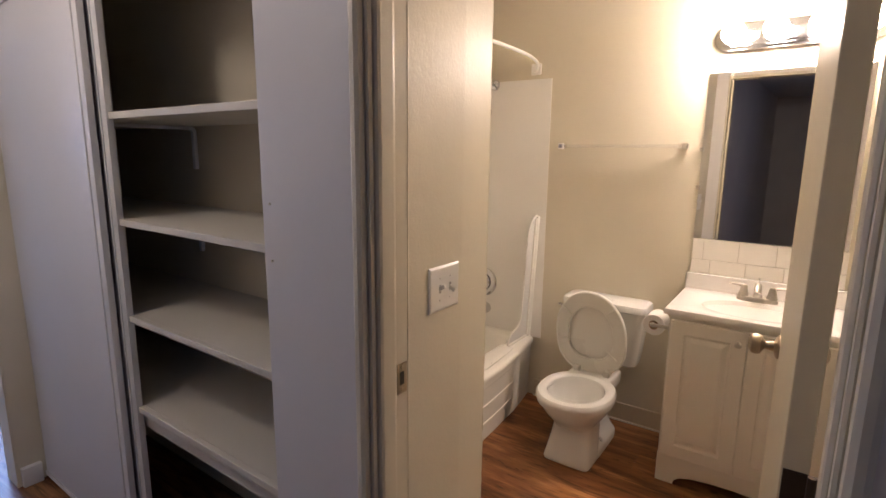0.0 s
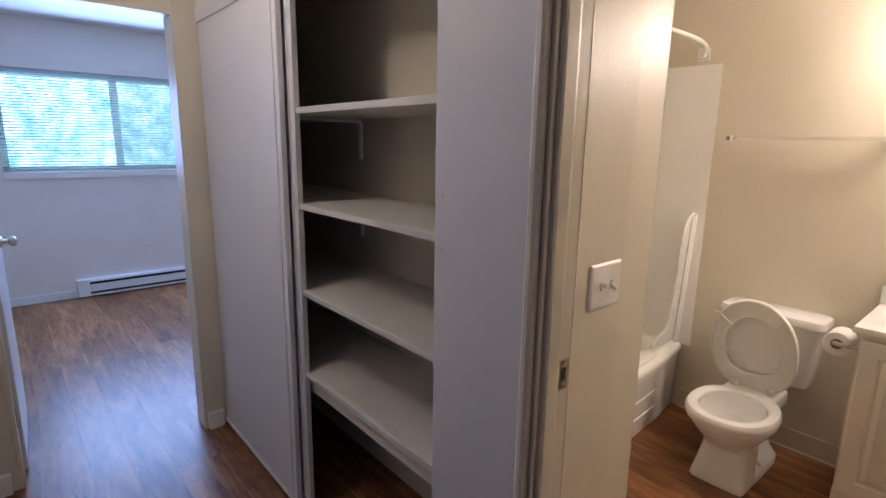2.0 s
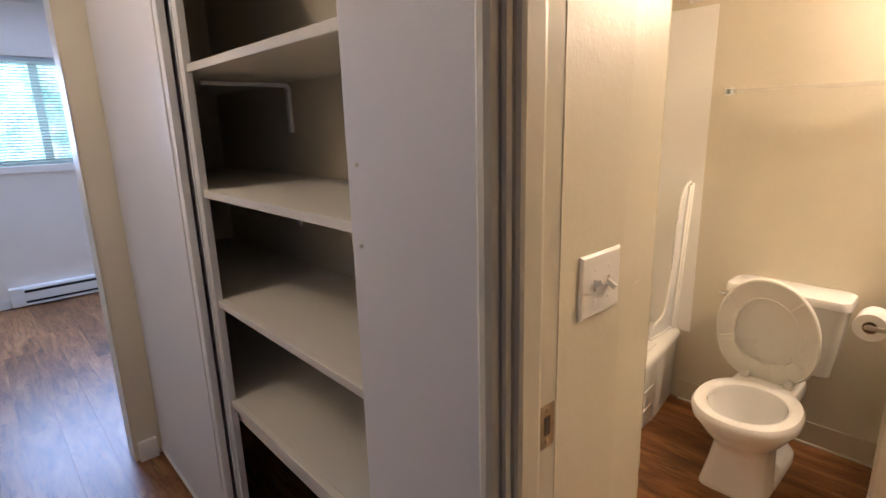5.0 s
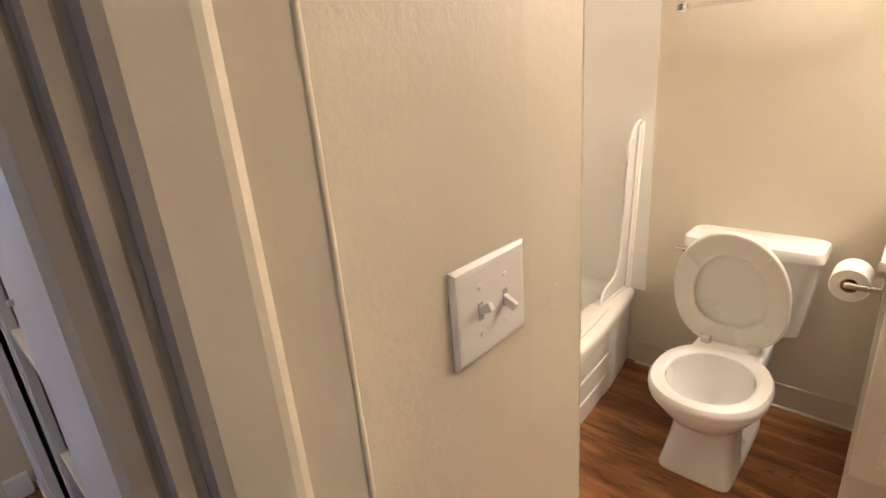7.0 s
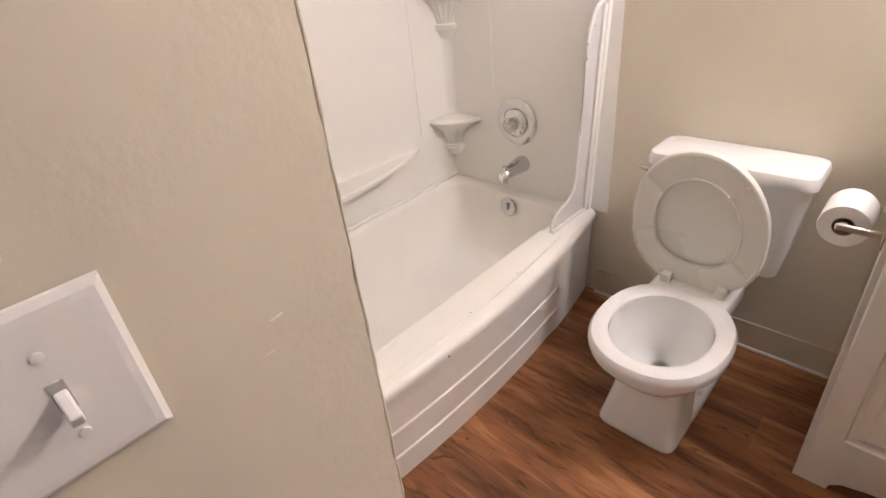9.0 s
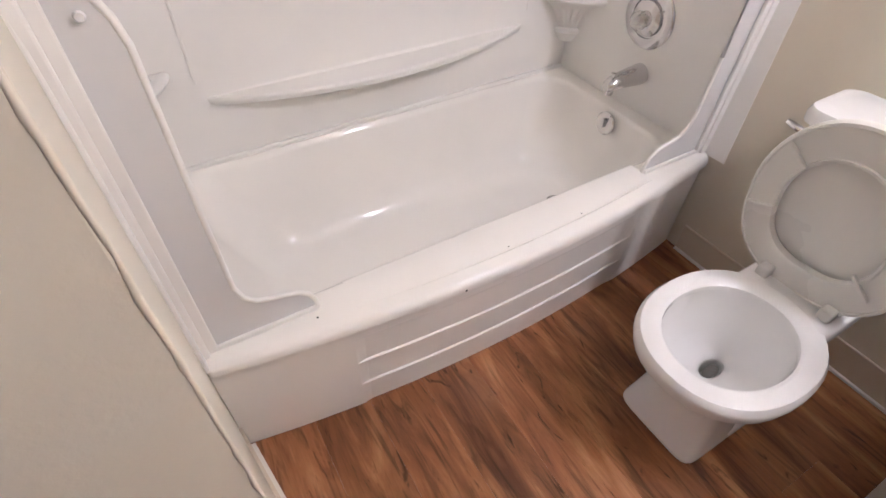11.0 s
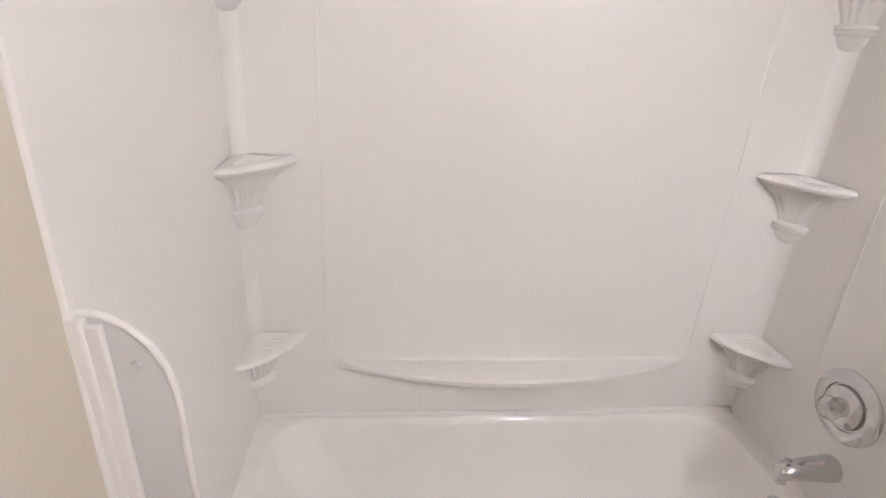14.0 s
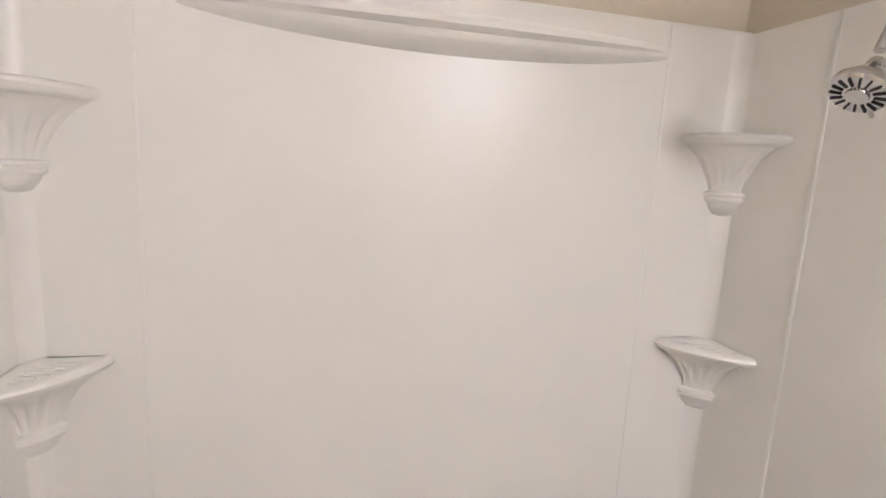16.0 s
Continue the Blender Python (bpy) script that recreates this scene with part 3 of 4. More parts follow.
part("arm", tube([(-1.41, 2.84, 1.868), (-1.41, 2.79, 1.868), (-1.41, 2.76, 1.853), (-1.409, 2.735, 1.813), (-1.405, 2.712, 1.768)], 0.0085), CHROME, head, smooth=True)
aim = look((-1.402, 2.700, 1.735), (-1.375, 2.58, 1.56))
cone_ = part("spray_head", turned([(0.012, 0.050), (0.015, 0.035), (0.030, 0.015), (0.043, 0.0), (0.044, -0.012), (0.040, -0.018), (0.001, -0.019)], aim @ pose(0, 0, -0.03), 28), CHROME, head, smooth=True)
part("face_disc", turned([(0.017, -0.0485), (0.016, -0.052), (0.001, -0.053)], aim, 20), CHROME, cone_, smooth=True)
# spray slots: their shaded depth is a near-black bar
for i in range(16):
    a = radians(22.5 * i)
    slot = box(0.021, 0.038, -0.0015, 0.0015, -0.0503, -0.0485)
    slot.transform(aim @ pose(0, 0, 0, 0, 0, 22.5 * i))
    part("slot", slot, HOLE_SHADE_AND_CHIP, cone_)
part("spray_lever", turned([(0.004, 0), (0.004, 0.016), (0.001, 0.018)], aim @ pose(0.0, -0.043, -0.040, 90, 0, 0), 10), CHROME, cone_)
rod = thing("shower_rod", (-1.15, 2.08, 1.95), "curved white shower curtain rod above the tub", "curtain rod")
arc = []
for i in range(33):
    k = 2 * i / 32 - 1
    arc.append((-1.150 + 0.16 * (1 - abs(k) ** 3.0), 2.085 + 0.735 * k, 1.938))
part("rod", tube(arc, 0.008, 12), WHITETRIM, rod, smooth=True)
for y, s in ((SYL - 0.014, 1), (SYR + 0.018, -1)):
    part("bracket", box(-1.185, -1.125, *sorted((y, y + s * 0.012)), 1.908, 1.968, 0.004), PLASTIC, rod, "white wall bracket")
    part("knuckle", box(-1.172, -1.140, *sorted((y, y + s * 0.035)), 1.921, 1.955, 0.008), PLASTIC, rod)

# ---- toilet ----
TX = -0.642
toilet = thing("toilet", (TX, 2.45, 0), "white china toilet with seat and lid raised against the tank", "toilet")
part("bowl", loft([oval(TX, 0.114, 2.242, 2.42, 0.0, 7), oval(TX, 0.117, 2.240, 2.42, 0.008, 7), oval(TX, 0.116, 2.242, 2.42, 0.018, 7), oval(TX, 0.108, 2.252, 2.44, 0.06, 6), oval(TX, 0.099, 2.266, 2.48, 0.12, 5), oval(TX, 0.095, 2.274, 2.50, 0.170, 4),
                   oval(TX, 0.104, 2.250, 2.52, 0.196, 2.8), oval(TX, 0.134, 2.205, 2.57, 0.232, 2.4), oval(TX, 0.157, 2.172, 2.572, 0.268, 2.2), oval(TX, 0.166, 2.160, 2.565, 0.293, 2.2), oval(TX, 0.167, 2.158, 2.56, 0.302, 2.2),
                   oval(TX, 0.178, 2.142, 2.56, 0.307, 2.2), oval(TX, 0.182, 2.136, 2.56, 0.328, 2.2), oval(TX, 0.181, 2.137, 2.56, 0.343, 2.2), oval(TX, 0.174, 2.145, 2.555, 0.354, 2.2), oval(TX, 0.160, 2.160, 2.53, 0.358, 2.15),
                   oval(TX, 0.140, 2.180, 2.51, 0.357, 2.1), oval(TX, 0.132, 2.190, 2.50, 0.350, 2.1), oval(TX, 0.130, 2.192, 2.498, 0.335, 2.1), oval(TX, 0.136, 2.190, 2.498, 0.325, 2.1), oval(TX, 0.125, 2.21, 2.49, 0.26, 2.0),
                   oval(TX - 0.004, 0.100, 2.255, 2.486, 0.20, 2.0), oval(TX - 0.010, 0.072, 2.32, 2.482, 0.160, 2.0), oval(TX - 0.014, 0.040, 2.378, 2.476, 0.135, 2.0), oval(TX - 0.016, 0.022, 2.395, 2.468, 0.118, 2.0), oval(TX - 0.016, 0.018, 2.40, 2.462, 0.06, 2.0)]), CHINA, toilet, smooth=True)
part("water", plate([(x, y) for x, y, z in oval(TX - 0.016, 0.025, 2.392, 2.470, 0, 2.0, 28)], "z", 0.1205, 0.122), WATER, toilet, "clear standing water")
# flat grey disc stands for the shaded depth of the bowl's outlet
part("drain_throat_shade", turned([(0.030, 0), (0.030, 0.002)], Matrix.Translation((TX - 0.014, 2.431, 0.109)) @ Matrix.Diagonal((0.45, 0.95, 1, 1)), 20), RECESS_SHADE, toilet)
part("rear_shelf", box(TX - 0.115, TX + 0.115, 2.50, 2.70, 0.285, 0.356, 0.014, 3), CHINA, toilet, smooth=True)
part("trapway", loft([oval(TX, 0.116, 2.34, 2.70, 0.0, 7), oval(TX, 0.116, 2.34, 2.70, 0.030, 7), oval(TX, 0.112, 2.345, 2.70, 0.040, 6), oval(TX, 0.092, 2.40, 2.70, 0.062, 5), oval(TX, 0.070, 2.505, 2.70, 0.095, 4), oval(TX, 0.066, 2.515, 2.70, 0.18, 3), oval(TX, 0.095, 2.525, 2.70, 0.30, 3)]), CHINA, toilet, smooth=True)
for s in (-1, 1):
    part("bolt_cap", turned([(0.014, 0), (0.013, 0.010), (0.007, 0.018), (0.001, 0.020)], pose(TX + s * 0.094, 2.475, 0.050), 14), CHINA, toilet, smooth=True)


def slab(x0, x1, y0, y1, z, r, n=6):
    out = []
    for cx, cy, a0 in ((x1 - r, y1 - r, 0), (x0 + r, y1 - r, 90), (x0 + r, y0 + r, 180), (x1 - r, y0 + r, 270)):
        out += [(cx + r * math.cos(radians(a0 + 90 * i / n)), cy + r * math.sin(radians(a0 + 90 * i / n)), z) for i in range(n + 1)]
    return out


part("tank", loft([slab(TX - 0.165, TX + 0.165, 2.70, 2.815, 0.375, 0.03), slab(TX - 0.178, TX + 0.178, 2.688, 2.822, 0.385, 0.035), slab(TX - 0.188, TX + 0.188, 2.680, 2.825, 0.45, 0.035),
                   slab(TX - 0.206, TX + 0.206, 2.668, 2.828, 0.64, 0.035), slab(TX - 0.208, TX + 0.208, 2.667, 2.828, 0.682, 0.035)]), CHINA, toilet, smooth=True)
part("tank_lid", loft([slab(TX - 0.212, TX + 0.212, 2.662, 2.832, 0.676, 0.03), slab(TX - 0.221, TX + 0.221, 2.653, 2.834, 0.680, 0.035), slab(TX - 0.222, TX + 0.222, 2.652, 2.834, 0.700, 0.035),
                       slab(TX - 0.217, TX + 0.217, 2.657, 2.832, 0.714, 0.035), slab(TX - 0.200, TX + 0.200, 2.675, 2.820, 0.720, 0.03)]), CHINA, toilet, smooth=True)
lev = part("flush_lever", tube([(TX - 0.165, 2.655, 0.664), (TX - 0.19, 2.645, 0.666), (TX - 0.212, 2.642, 0.669), (TX - 0.232, 2.644, 0.672)], [0.007, 0.007, 0.008, 0.006], 10), CHROME, toilet, "small chrome flush lever", smooth=True)
part("lever_boss", turned([(0.012, 0), (0.012, 0.010), (0.005, 0.014)], pose(TX - 0.165, 2.668, 0.662, 90, 0, 0), 14), CHROME, lev, smooth=True)
# seat and lid stand open, leaning on the tank
LEAN_M = Matrix.Translation((TX - 0.012, 2.585, 0.375)) @ Euler((radians(6), radians(-2.5), 0)).to_matrix().to_4x4()


def egg(k, y, grow=0.0, n=48):
    """The seat's outline, upright: k scales it about its middle."""
    out = []
    for i in range(n):
        a = 2 * math.pi * i / n
        s, c = math.sin(a), math.cos(a)
        w = 0.184 * (1 - 0.10 * max(0.0, -s) ** 2) + grow
        h = (0.232 if s > 0 else 0.218) + grow
        p = 2.0 if s > 0 else 2.9
        out.append((math.copysign(abs(c) ** (2 / p), c) * w * k, y, 0.190 + math.copysign(abs(s) ** (2 / p), s) * h * k))
    return out


ring = bmesh.new()
loops = [egg(1.0, -0.006), egg(0.985, -0.012), egg(0.955, -0.014), egg(0.95, -0.010), egg(0.66, -0.010), egg(0.655, -0.014), egg(0.625, -0.013), egg(0.615, -0.006), egg(0.615, 0.002), egg(0.64, 0.009), egg(0.97, 0.009), egg(1.0, 0.002)]
rings = [[ring.verts.new(p) for p in loop] for loop in loops]
for a, b in zip(rings, rings[1:] + rings[:1]):
    for i in range(48):
        j = (i + 1) % 48
        ring.faces.new((a[i], a[j], b[j], b[i]))
ring.transform(LEAN_M)
seat = part("seat", ring, SEAT, toilet, "raised ivory plastic seat", smooth=True)
lid = loft([egg(0.94, 0.0095), egg(0.965, 0.011), egg(0.97, 0.015), egg(0.955, 0.019), egg(0.86, 0.021)])
lid.transform(LEAN_M)
part("lid", lid, SEAT, toilet, "raised ivory plastic lid", smooth=True)
for a in (47, 140, 197, 318):
    b = box(-0.032, 0.032, -0.020, -0.009, -0.004, 0.004, 0.0025)
    b.transform(LEAN_M @ Matrix.Translation((0.148 * math.cos(radians(a)), 0, 0.200 + 0.162 * math.sin(radians(a)))) @ Matrix.Rotation(-radians(a), 4, "Y"))
    part("bumper", b, SEAT, seat)
for s in (-1, 1):
    part("hinge", box(TX + s * 0.078 - 0.015, TX + s * 0.078 + 0.015, 2.548, 2.590, 0.352, 0.384, 0.006, 3), SEAT, toilet, smooth=True)
part("hinge_bar", tube([(TX - 0.10, 2.582, 0.374), (TX + 0.10, 2.582, 0.374)], 0.007), SEAT, toilet, smooth=True)

# ---- vanity ----
VX0, VX1, VY = -0.262, 0.345, 2.392
vanity = thing("vanity_cabinet", (0.04, 2.6, 0), "off-white two-door vanity cabinet with raised panels", "vanity cabinet")
vb = bmesh.new()
box(VX0, VX0 + 0.018, VY + 0.018, 2.836, 0.0, 0.795, 0.001, bm=vb)
box(VX1 - 0.018, VX1, VY + 0.018, 2.836, 0.0, 0.795, 0.001, bm=vb)
box(VX0 + 0.018, VX1 - 0.018, 2.82, 2.836, 0.05, 0.795, bm=vb)
box(VX0 + 0.018, VX1 - 0.018, VY + 0.02, 2.82, 0.10, 0.115, bm=vb)
box(VX0, VX1, VY + 0.004, VY + 0.020, 0.770, 0.795, 0.001, bm=vb)
box(0.015, 0.067, VY + 0.0045, VY + 0.020, 0.136, 0.7695, 0.001, bm=vb)
part("carcass", vb, CABINET, vanity)
toe = [(VX0, 0), (VX0 + 0.075, 0), (VX0 + 0.078, 0.022), (VX0 + 0.10, 0.040), (VX0 + 0.15, 0.052), (VX0 + 0.22, 0.060), (VX0 + 0.3035, 0.063)]
toe = toe + [(VX0 + VX1 - x, z) for x, z in toe[-2::-1]] + [(VX1, 0.135), (VX0, 0.135)]
part("toe_board", plate(toe, "y", VY + 0.002, VY + 0.020, 0.0015), CABINET, vanity, "arched toe board")
for x0, x1, kx in ((VX0 + 0.012, 0.0396, 0.010), (0.0424, VX1 - 0.012, 0.075)):
    d = part("door", loft([[(x0 + a, VY - 0.016 + b, z) for x0, z in ((x0, 0.142 + a), (x1 - 2 * a, 0.142 + a), (x1 - 2 * a, 0.772 - a), (x0, 0.772 - a))] for a, b in
                           ((0, 0.018), (0, 0.003), (0.003, 0), (0.056, 0), (0.060, 0.006), (0.068, 0.007), (0.085, 0.001), (0.088, 0.0))]), CABINET, vanity)
    part("knob", turned([(0.006, 0), (0.006, 0.010), (0.013, 0.016), (0.014, 0.022), (0.009, 0.027), (0.001, 0.028)], pose(kx, VY - 0.016, 0.722, 90, 0, 0), 18), NICKEL, d, "small nickel knob", smooth=True)

top = thing("countertop", (0.04, 2.6, 0.795), "white cultured marble vanity top with moulded basin", "countertop")
VC = (0.04, 2.585)
vt = bmesh.new()
nseg = 48
outer = []
for i in range(nseg):
    a = 2 * math.pi * i / nseg
    c, s = math.cos(a), math.sin(a)
    k = 1 / max(abs(c) / 0.3235, abs(s) / (0.2135 if s < 0 else 0.2505))
    outer.append((VC[0] + c * k, VC[1] + s * k))
corners = [(-0.2835, 2.3715), (0.3635, 2.3715), (0.3635, 2.8355), (-0.2835, 2.8355)]
for cx, cy in corners:
    i = min(range(nseg), key=lambda q: (outer[q][0] - cx) ** 2 + (outer[q][1] - cy) ** 2)
    outer[i] = (cx, cy)


def bowl_loop(rx, ry, z):
    return [(VC[0] + rx * math.cos(2 * math.pi * i / nseg), VC[1] - 0.01 + ry * math.sin(2 * math.pi * i / nseg), z) for i in range(nseg)]


def lip(inset, z):
    return [(VC[0] + (x - VC[0]) * (1 - inset / 0.32), VC[1] + (y - VC[1]) * (1 - inset / 0.23), z) for x, y in outer]


part("slab", loft([lip(0, 0.796), lip(0, 0.812), lip(0.003, 0.819), lip(0.008, 0.821), bowl_loop(0.215, 0.150, 0.820), bowl_loop(0.205, 0.142, 0.816), bowl_loop(0.19, 0.13, 0.79), bowl_loop(0.14, 0.10, 0.735), bowl_loop(0.03, 0.03, 0.715)]), MARBLE, top, smooth=True)
part("backsplash", box(-0.2835, 0.3635, 2.812, 2.8355, 0.820, 0.900, 0.004), MARBLE, top)
part("sink_drain", turned([(0.022, 0), (0.020, 0.004), (0.001, 0.004)], pose(VC[0], VC[1] - 0.01, 0.7155), 20), CHROME, top)
faucet = thing("basin_faucet", (0.034, 2.745, 0.821), "brushed nickel centerset basin faucet with two levers", "faucet")
part("base", loft([oval(0.034, 0.082, 2.715, 2.775, 0.820, 3), oval(0.034, 0.082, 2.715, 2.775, 0.832, 3), oval(0.034, 0.074, 2.721, 2.769, 0.840, 3)]), NICKEL, faucet, smooth=True)
part("spout", tube([(0.034, 2.745, 0.835), (0.034, 2.742, 0.870), (0.034, 2.728, 0.895), (0.034, 2.70, 0.902), (0.034, 2.665, 0.892), (0.034, 2.650, 0.876)], [0.022, 0.017, 0.015, 0.014, 0.012, 0.011], 16), NICKEL, faucet, smooth=True)
part("lift_rod", turned([(0.0025, 0), (0.0025, 0.05), (0.007, 0.052), (0.006, 0.060), (0.001, 0.061)], pose(0.034, 2.765, 0.865), 10), NICKEL, faucet, smooth=True)
for s in (-1, 1):
    hx = 0.034 + s * 0.056
    hub = part("hub", turned([(0.024, 0), (0.022, 0.010), (0.016, 0.030), (0.014, 0.045), (0.010, 0.052), (0.001, 0.053)], pose(hx, 2.745, 0.838), 18), NICKEL, faucet, smooth=True)
    part("lever", tube([(hx, 2.745, 0.884), (hx + s * 0.025, 2.742, 0.890), (hx + s * 0.052, 2.738, 0.891), (hx + s * 0.062, 2.737, 0.895)], [0.008, 0.0065, 0.006, 0.004], 10), NICKEL, hub, smooth=True)

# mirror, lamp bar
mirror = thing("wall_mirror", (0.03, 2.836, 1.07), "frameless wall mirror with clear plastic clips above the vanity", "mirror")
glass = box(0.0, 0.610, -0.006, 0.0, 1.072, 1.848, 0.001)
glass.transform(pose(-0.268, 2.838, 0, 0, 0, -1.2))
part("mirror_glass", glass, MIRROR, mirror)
for x, z in ((-0.175, 1.842), (0.25, 1.842), (-0.270, 1.50), (-0.270, 1.32)):
    part("clip", box(x - 0.008, x + 0.008, 2.824, 2.838, z - 0.010, z + 0.010, 0.002), CLEAR, mirror)
bar = thing("vanity_light", (0.05, 2.84, 1.99), "chrome vanity light bar with four lit globe bulbs", "wall lamp")
bp = []
for a0, cx in ((-90, 0.320), (90, -0.200)):
    bp += [(cx + 0.056 * math.cos(radians(a0 + 180 * i / 10)), 1.992 + 0.056 * math.sin(radians(a0 + 180 * i / 10))) for i in range(11)]
part("backplate", plate(bp, "y", 2.800, 2.839, 0.004), CHROME, bar, smooth=True)
bp2 = [(0.06 + (x - 0.06) * 0.955, 1.992 + (z - 1.992) * 0.72) for x, z in bp]
part("raised_face", plate(bp2, "y", 2.790, 2.802, 0.003), CHROME, bar, smooth=True)
for i in range(4):
    x = -0.170 + 0.156 * i
    sock = part("socket", turned([(0.030, 0), (0.030, 0.014), (0.024, 0.020), (0.020, 0.048)], pose(x, 2.790, 1.992, 90, 0, 0), 18), CHROME, bar, smooth=True)
    part("globe_bulb", turned([(0.014, 0.044)] + [(0.047 * math.sin(radians(a)), 0.094 - 0.047 * math.cos(radians(a))) for a in range(20, 181, 16)], pose(x, 2.790, 1.992, 90, 0, 0), 20), BULBGLASS, sock, "lit frosted globe bulb", smooth=True)

# towel bar
towel = thing("towel_bar", (-0.65, 2.84, 1.515), "clear towel bar on two square chrome posts", "towel bar")
for x in (-0.964, -0.342):
    part("post", box(x - 0.014, x + 0.014, 2.806, 2.840, 1.499, 1.531, 0.004), BRIGHT, towel)
    for z in (1.499, 1.524):
        part("jaw", box(x - 0.019, x + 0.019, 2.782, 2.806, z, z + 0.007, 0.002), BRIGHT, towel)
    part("end_stop", box(*sorted((x + (0.011 if x > -0.6 else -0.011), x + (0.019 if x > -0.6 else -0.019))), 2.784, 2.806, 1.5055, 1.5245, 0.002), CHROME, towel)
part("bar", box(-0.950, -0.356, 2.786, 2.802, 1.507, 1.523, 0.003), CLEAR, towel, "clear acrylic bar")

# toilet roll on the cabinet's side
hold = thing("toilet_roll_holder", (VX0, 2.5, 0.67), "chrome toilet roll holder on the cabinet side", "toilet roll holder")
for y in (2.445, 2.575):
    part("plate", box(VX0 - 0.006, VX0 - 0.0005, y - 0.016, y + 0.016, 0.685, 0.740, 0.002), CHROME, hold)
    part("arm", box(VX0 - 0.090, VX0 - 0.005, y - 0.005, y + 0.005, 0.704, 0.720, 0.004), NICKEL, hold)
part("spindle", tube([(VX0 - 0.076, 2.449, 0.712), (VX0 - 0.076, 2.571, 0.712)], 0.012), CHROME, hold, smooth=True)
roll = thing("toilet_roll", (VX0 - 0.076, 2.51, 0.71), "white toilet paper roll on its holder", "toilet roll")
rm = pose(VX0 - 0.076, 2.562, 0.708, 90, 0, 0)
rb = bmesh.new()
rl = [[rb.verts.new(rm @ Vector((r * math.cos(2 * math.pi * i / 36), r * math.sin(2 * math.pi * i / 36), h))) for i in range(36)] for r, h in ((0.0215, 0), (0.047, 0), (0.049, 0.003), (0.049, 0.101), (0.047, 0.104), (0.0215, 0.104))]
for a, b in zip(rl, rl[1:] + rl[:1]):
    for i in range(36):
        j = (i + 1) % 36
        rb.faces.new((a[i], a[j], b[j], b[i]))
part("paper", rb, PAPER, roll, smooth=True)
cbm = bmesh.new()
cl = [[cbm.verts.new(rm @ Vector((r * math.cos(2 * math.pi * i / 28), r * math.sin(2 * math.pi * i / 28), h))) for i in range(28)] for r, h in ((0.0195, -0.001), (0.0213, -0.001), (0.0213, 0.105), (0.0195, 0.105))]
for a, b in zip(cl, cl[1:] + cl[:1]):
    for i in range(28):
        j = (i + 1) % 28
        cbm.faces.new((a[i], a[j], b[j], b[i]))
part("core", cbm, CARDBOARD, roll, "brown cardboard core", smooth=True)

# switch plate
SW = -0.5995
switch = thing("light_switch", (SW, 1.157, 1.115), "white double toggle switch plate on cream wall", "light switch")
part("plate", loft([[(SW + d, y, z) for y, z in ((1.089 + i, 1.054 + i), (1.226 - i, 1.054 + i), (1.226 - i, 1.176 - i), (1.089 + i, 1.176 - i))] for d, i in ((0, 0), (0.003, 0.0005), (0.006, 0.005), (0.0065, 0.010))]), PLASTIC, switch)
for y, up in ((1.134, 1), (1.181, -1)):
    # the slot's shadow, laid on the white plate as a grey strip
    part("slot", box(SW + 0.0064, SW + 0.0070, y - 0.0045, y + 0.0045, 1.104, 1.126), RECESS_SHADE, switch)
    tg = box(-0.0038, 0.0038, -0.0055, 0.0055, 0.0, 0.022, 0.0015)
    tg.transform(Matrix.Translation((SW + 0.003, y, 1.115)) @ Matrix.Rotation(radians(90 - up * 28), 4, "Y") @ Matrix.Rotation(radians(90), 4, "Z"))
    part("toggle", tg, PLASTIC, switch)
    for z in (1.085, 1.145):
        part("screw", turned([(0.0035, 0), (0.003, 0.0012), (0.001, 0.0015)], pose(SW + 0.0064, y, z, 0, 90, 0), 10), PLASTIC, switch)
for y, z, a, w in ((1.320, 1.076, 4, 0.006), (1.288, 1.0505, 12, 0.006), (1.306, 1.049, -4, 0.005)):
    sc = box(-0.0004, 0.0010, -w, w, -0.0010, 0.0010)
    sc.transform(Matrix.Translation((-0.6058 + 0.0002, y, z)) @ Matrix.Rotation(radians(a), 4, "X"))
    solid("wall_scar", sc, CAULK, "small pale paint scar on the wall", "paint scar", kind="structure")

# cove base
for n_, a in (("baseboard", (-1.085, VX0 - 0.001, 2.832, 2.84)), ("baseboard", (0.346, 0.42, 2.832, 2.84))):
    bb = box(a[0], a[1], a[2], a[3], 0.0, 0.105, 0.002)
    solid(n_, bb, COVE, "tan vinyl cove base along the bathroom wall", "baseboard", kind="structure")
solid("trim", box(-1.085, VX0 - 0.001, 2.822, 2.832, 0, 0.010, 0.003), CAULK, "pale caulk line under the cove base", "trim", kind="structure")
solid("baseboard", plate([(-1.118, 1.332), (-0.620, 1.405), (-0.620, 1.413), (-1.118, 1.340)], "z", 0, 0.10), COVE, "tan vinyl cove base at the partition wall", "baseboard", kind="structure")
solid("trim", plate([(-1.118, 1.340), (-0.620, 1.413), (-0.620, 1.423), (-1.118, 1.350)], "z", 0, 0.010), CAULK, "pale caulk line under the cove base", "trim", kind="structure")

# lumpy painted corner of the partition
edge_loops = []
for i in range(161):
    z = CEIL * i / 160 * 0.9995
    r = 0.0022 + 0.0018 * noise.noise((0, 0, z * 38)) + 0.0012 * noise.noise((3, 0, z * 120))
    dx, dy = 0.0012 * noise.noise((7, 0, z * 22)), 0.0012 * noise.noise((11, 0, z * 25))
    edge_loops.append([(-0.6122 + dx + r * math.cos(2 * math.pi * k / 10), 1.4040 + dy + r * math.sin(2 * math.pi * k / 10), z) for k in range(10)])
solid("trim", loft(edge_loops), WALL, "lumpy paint-thick wall corner", "trim", kind="structure", smooth=True)

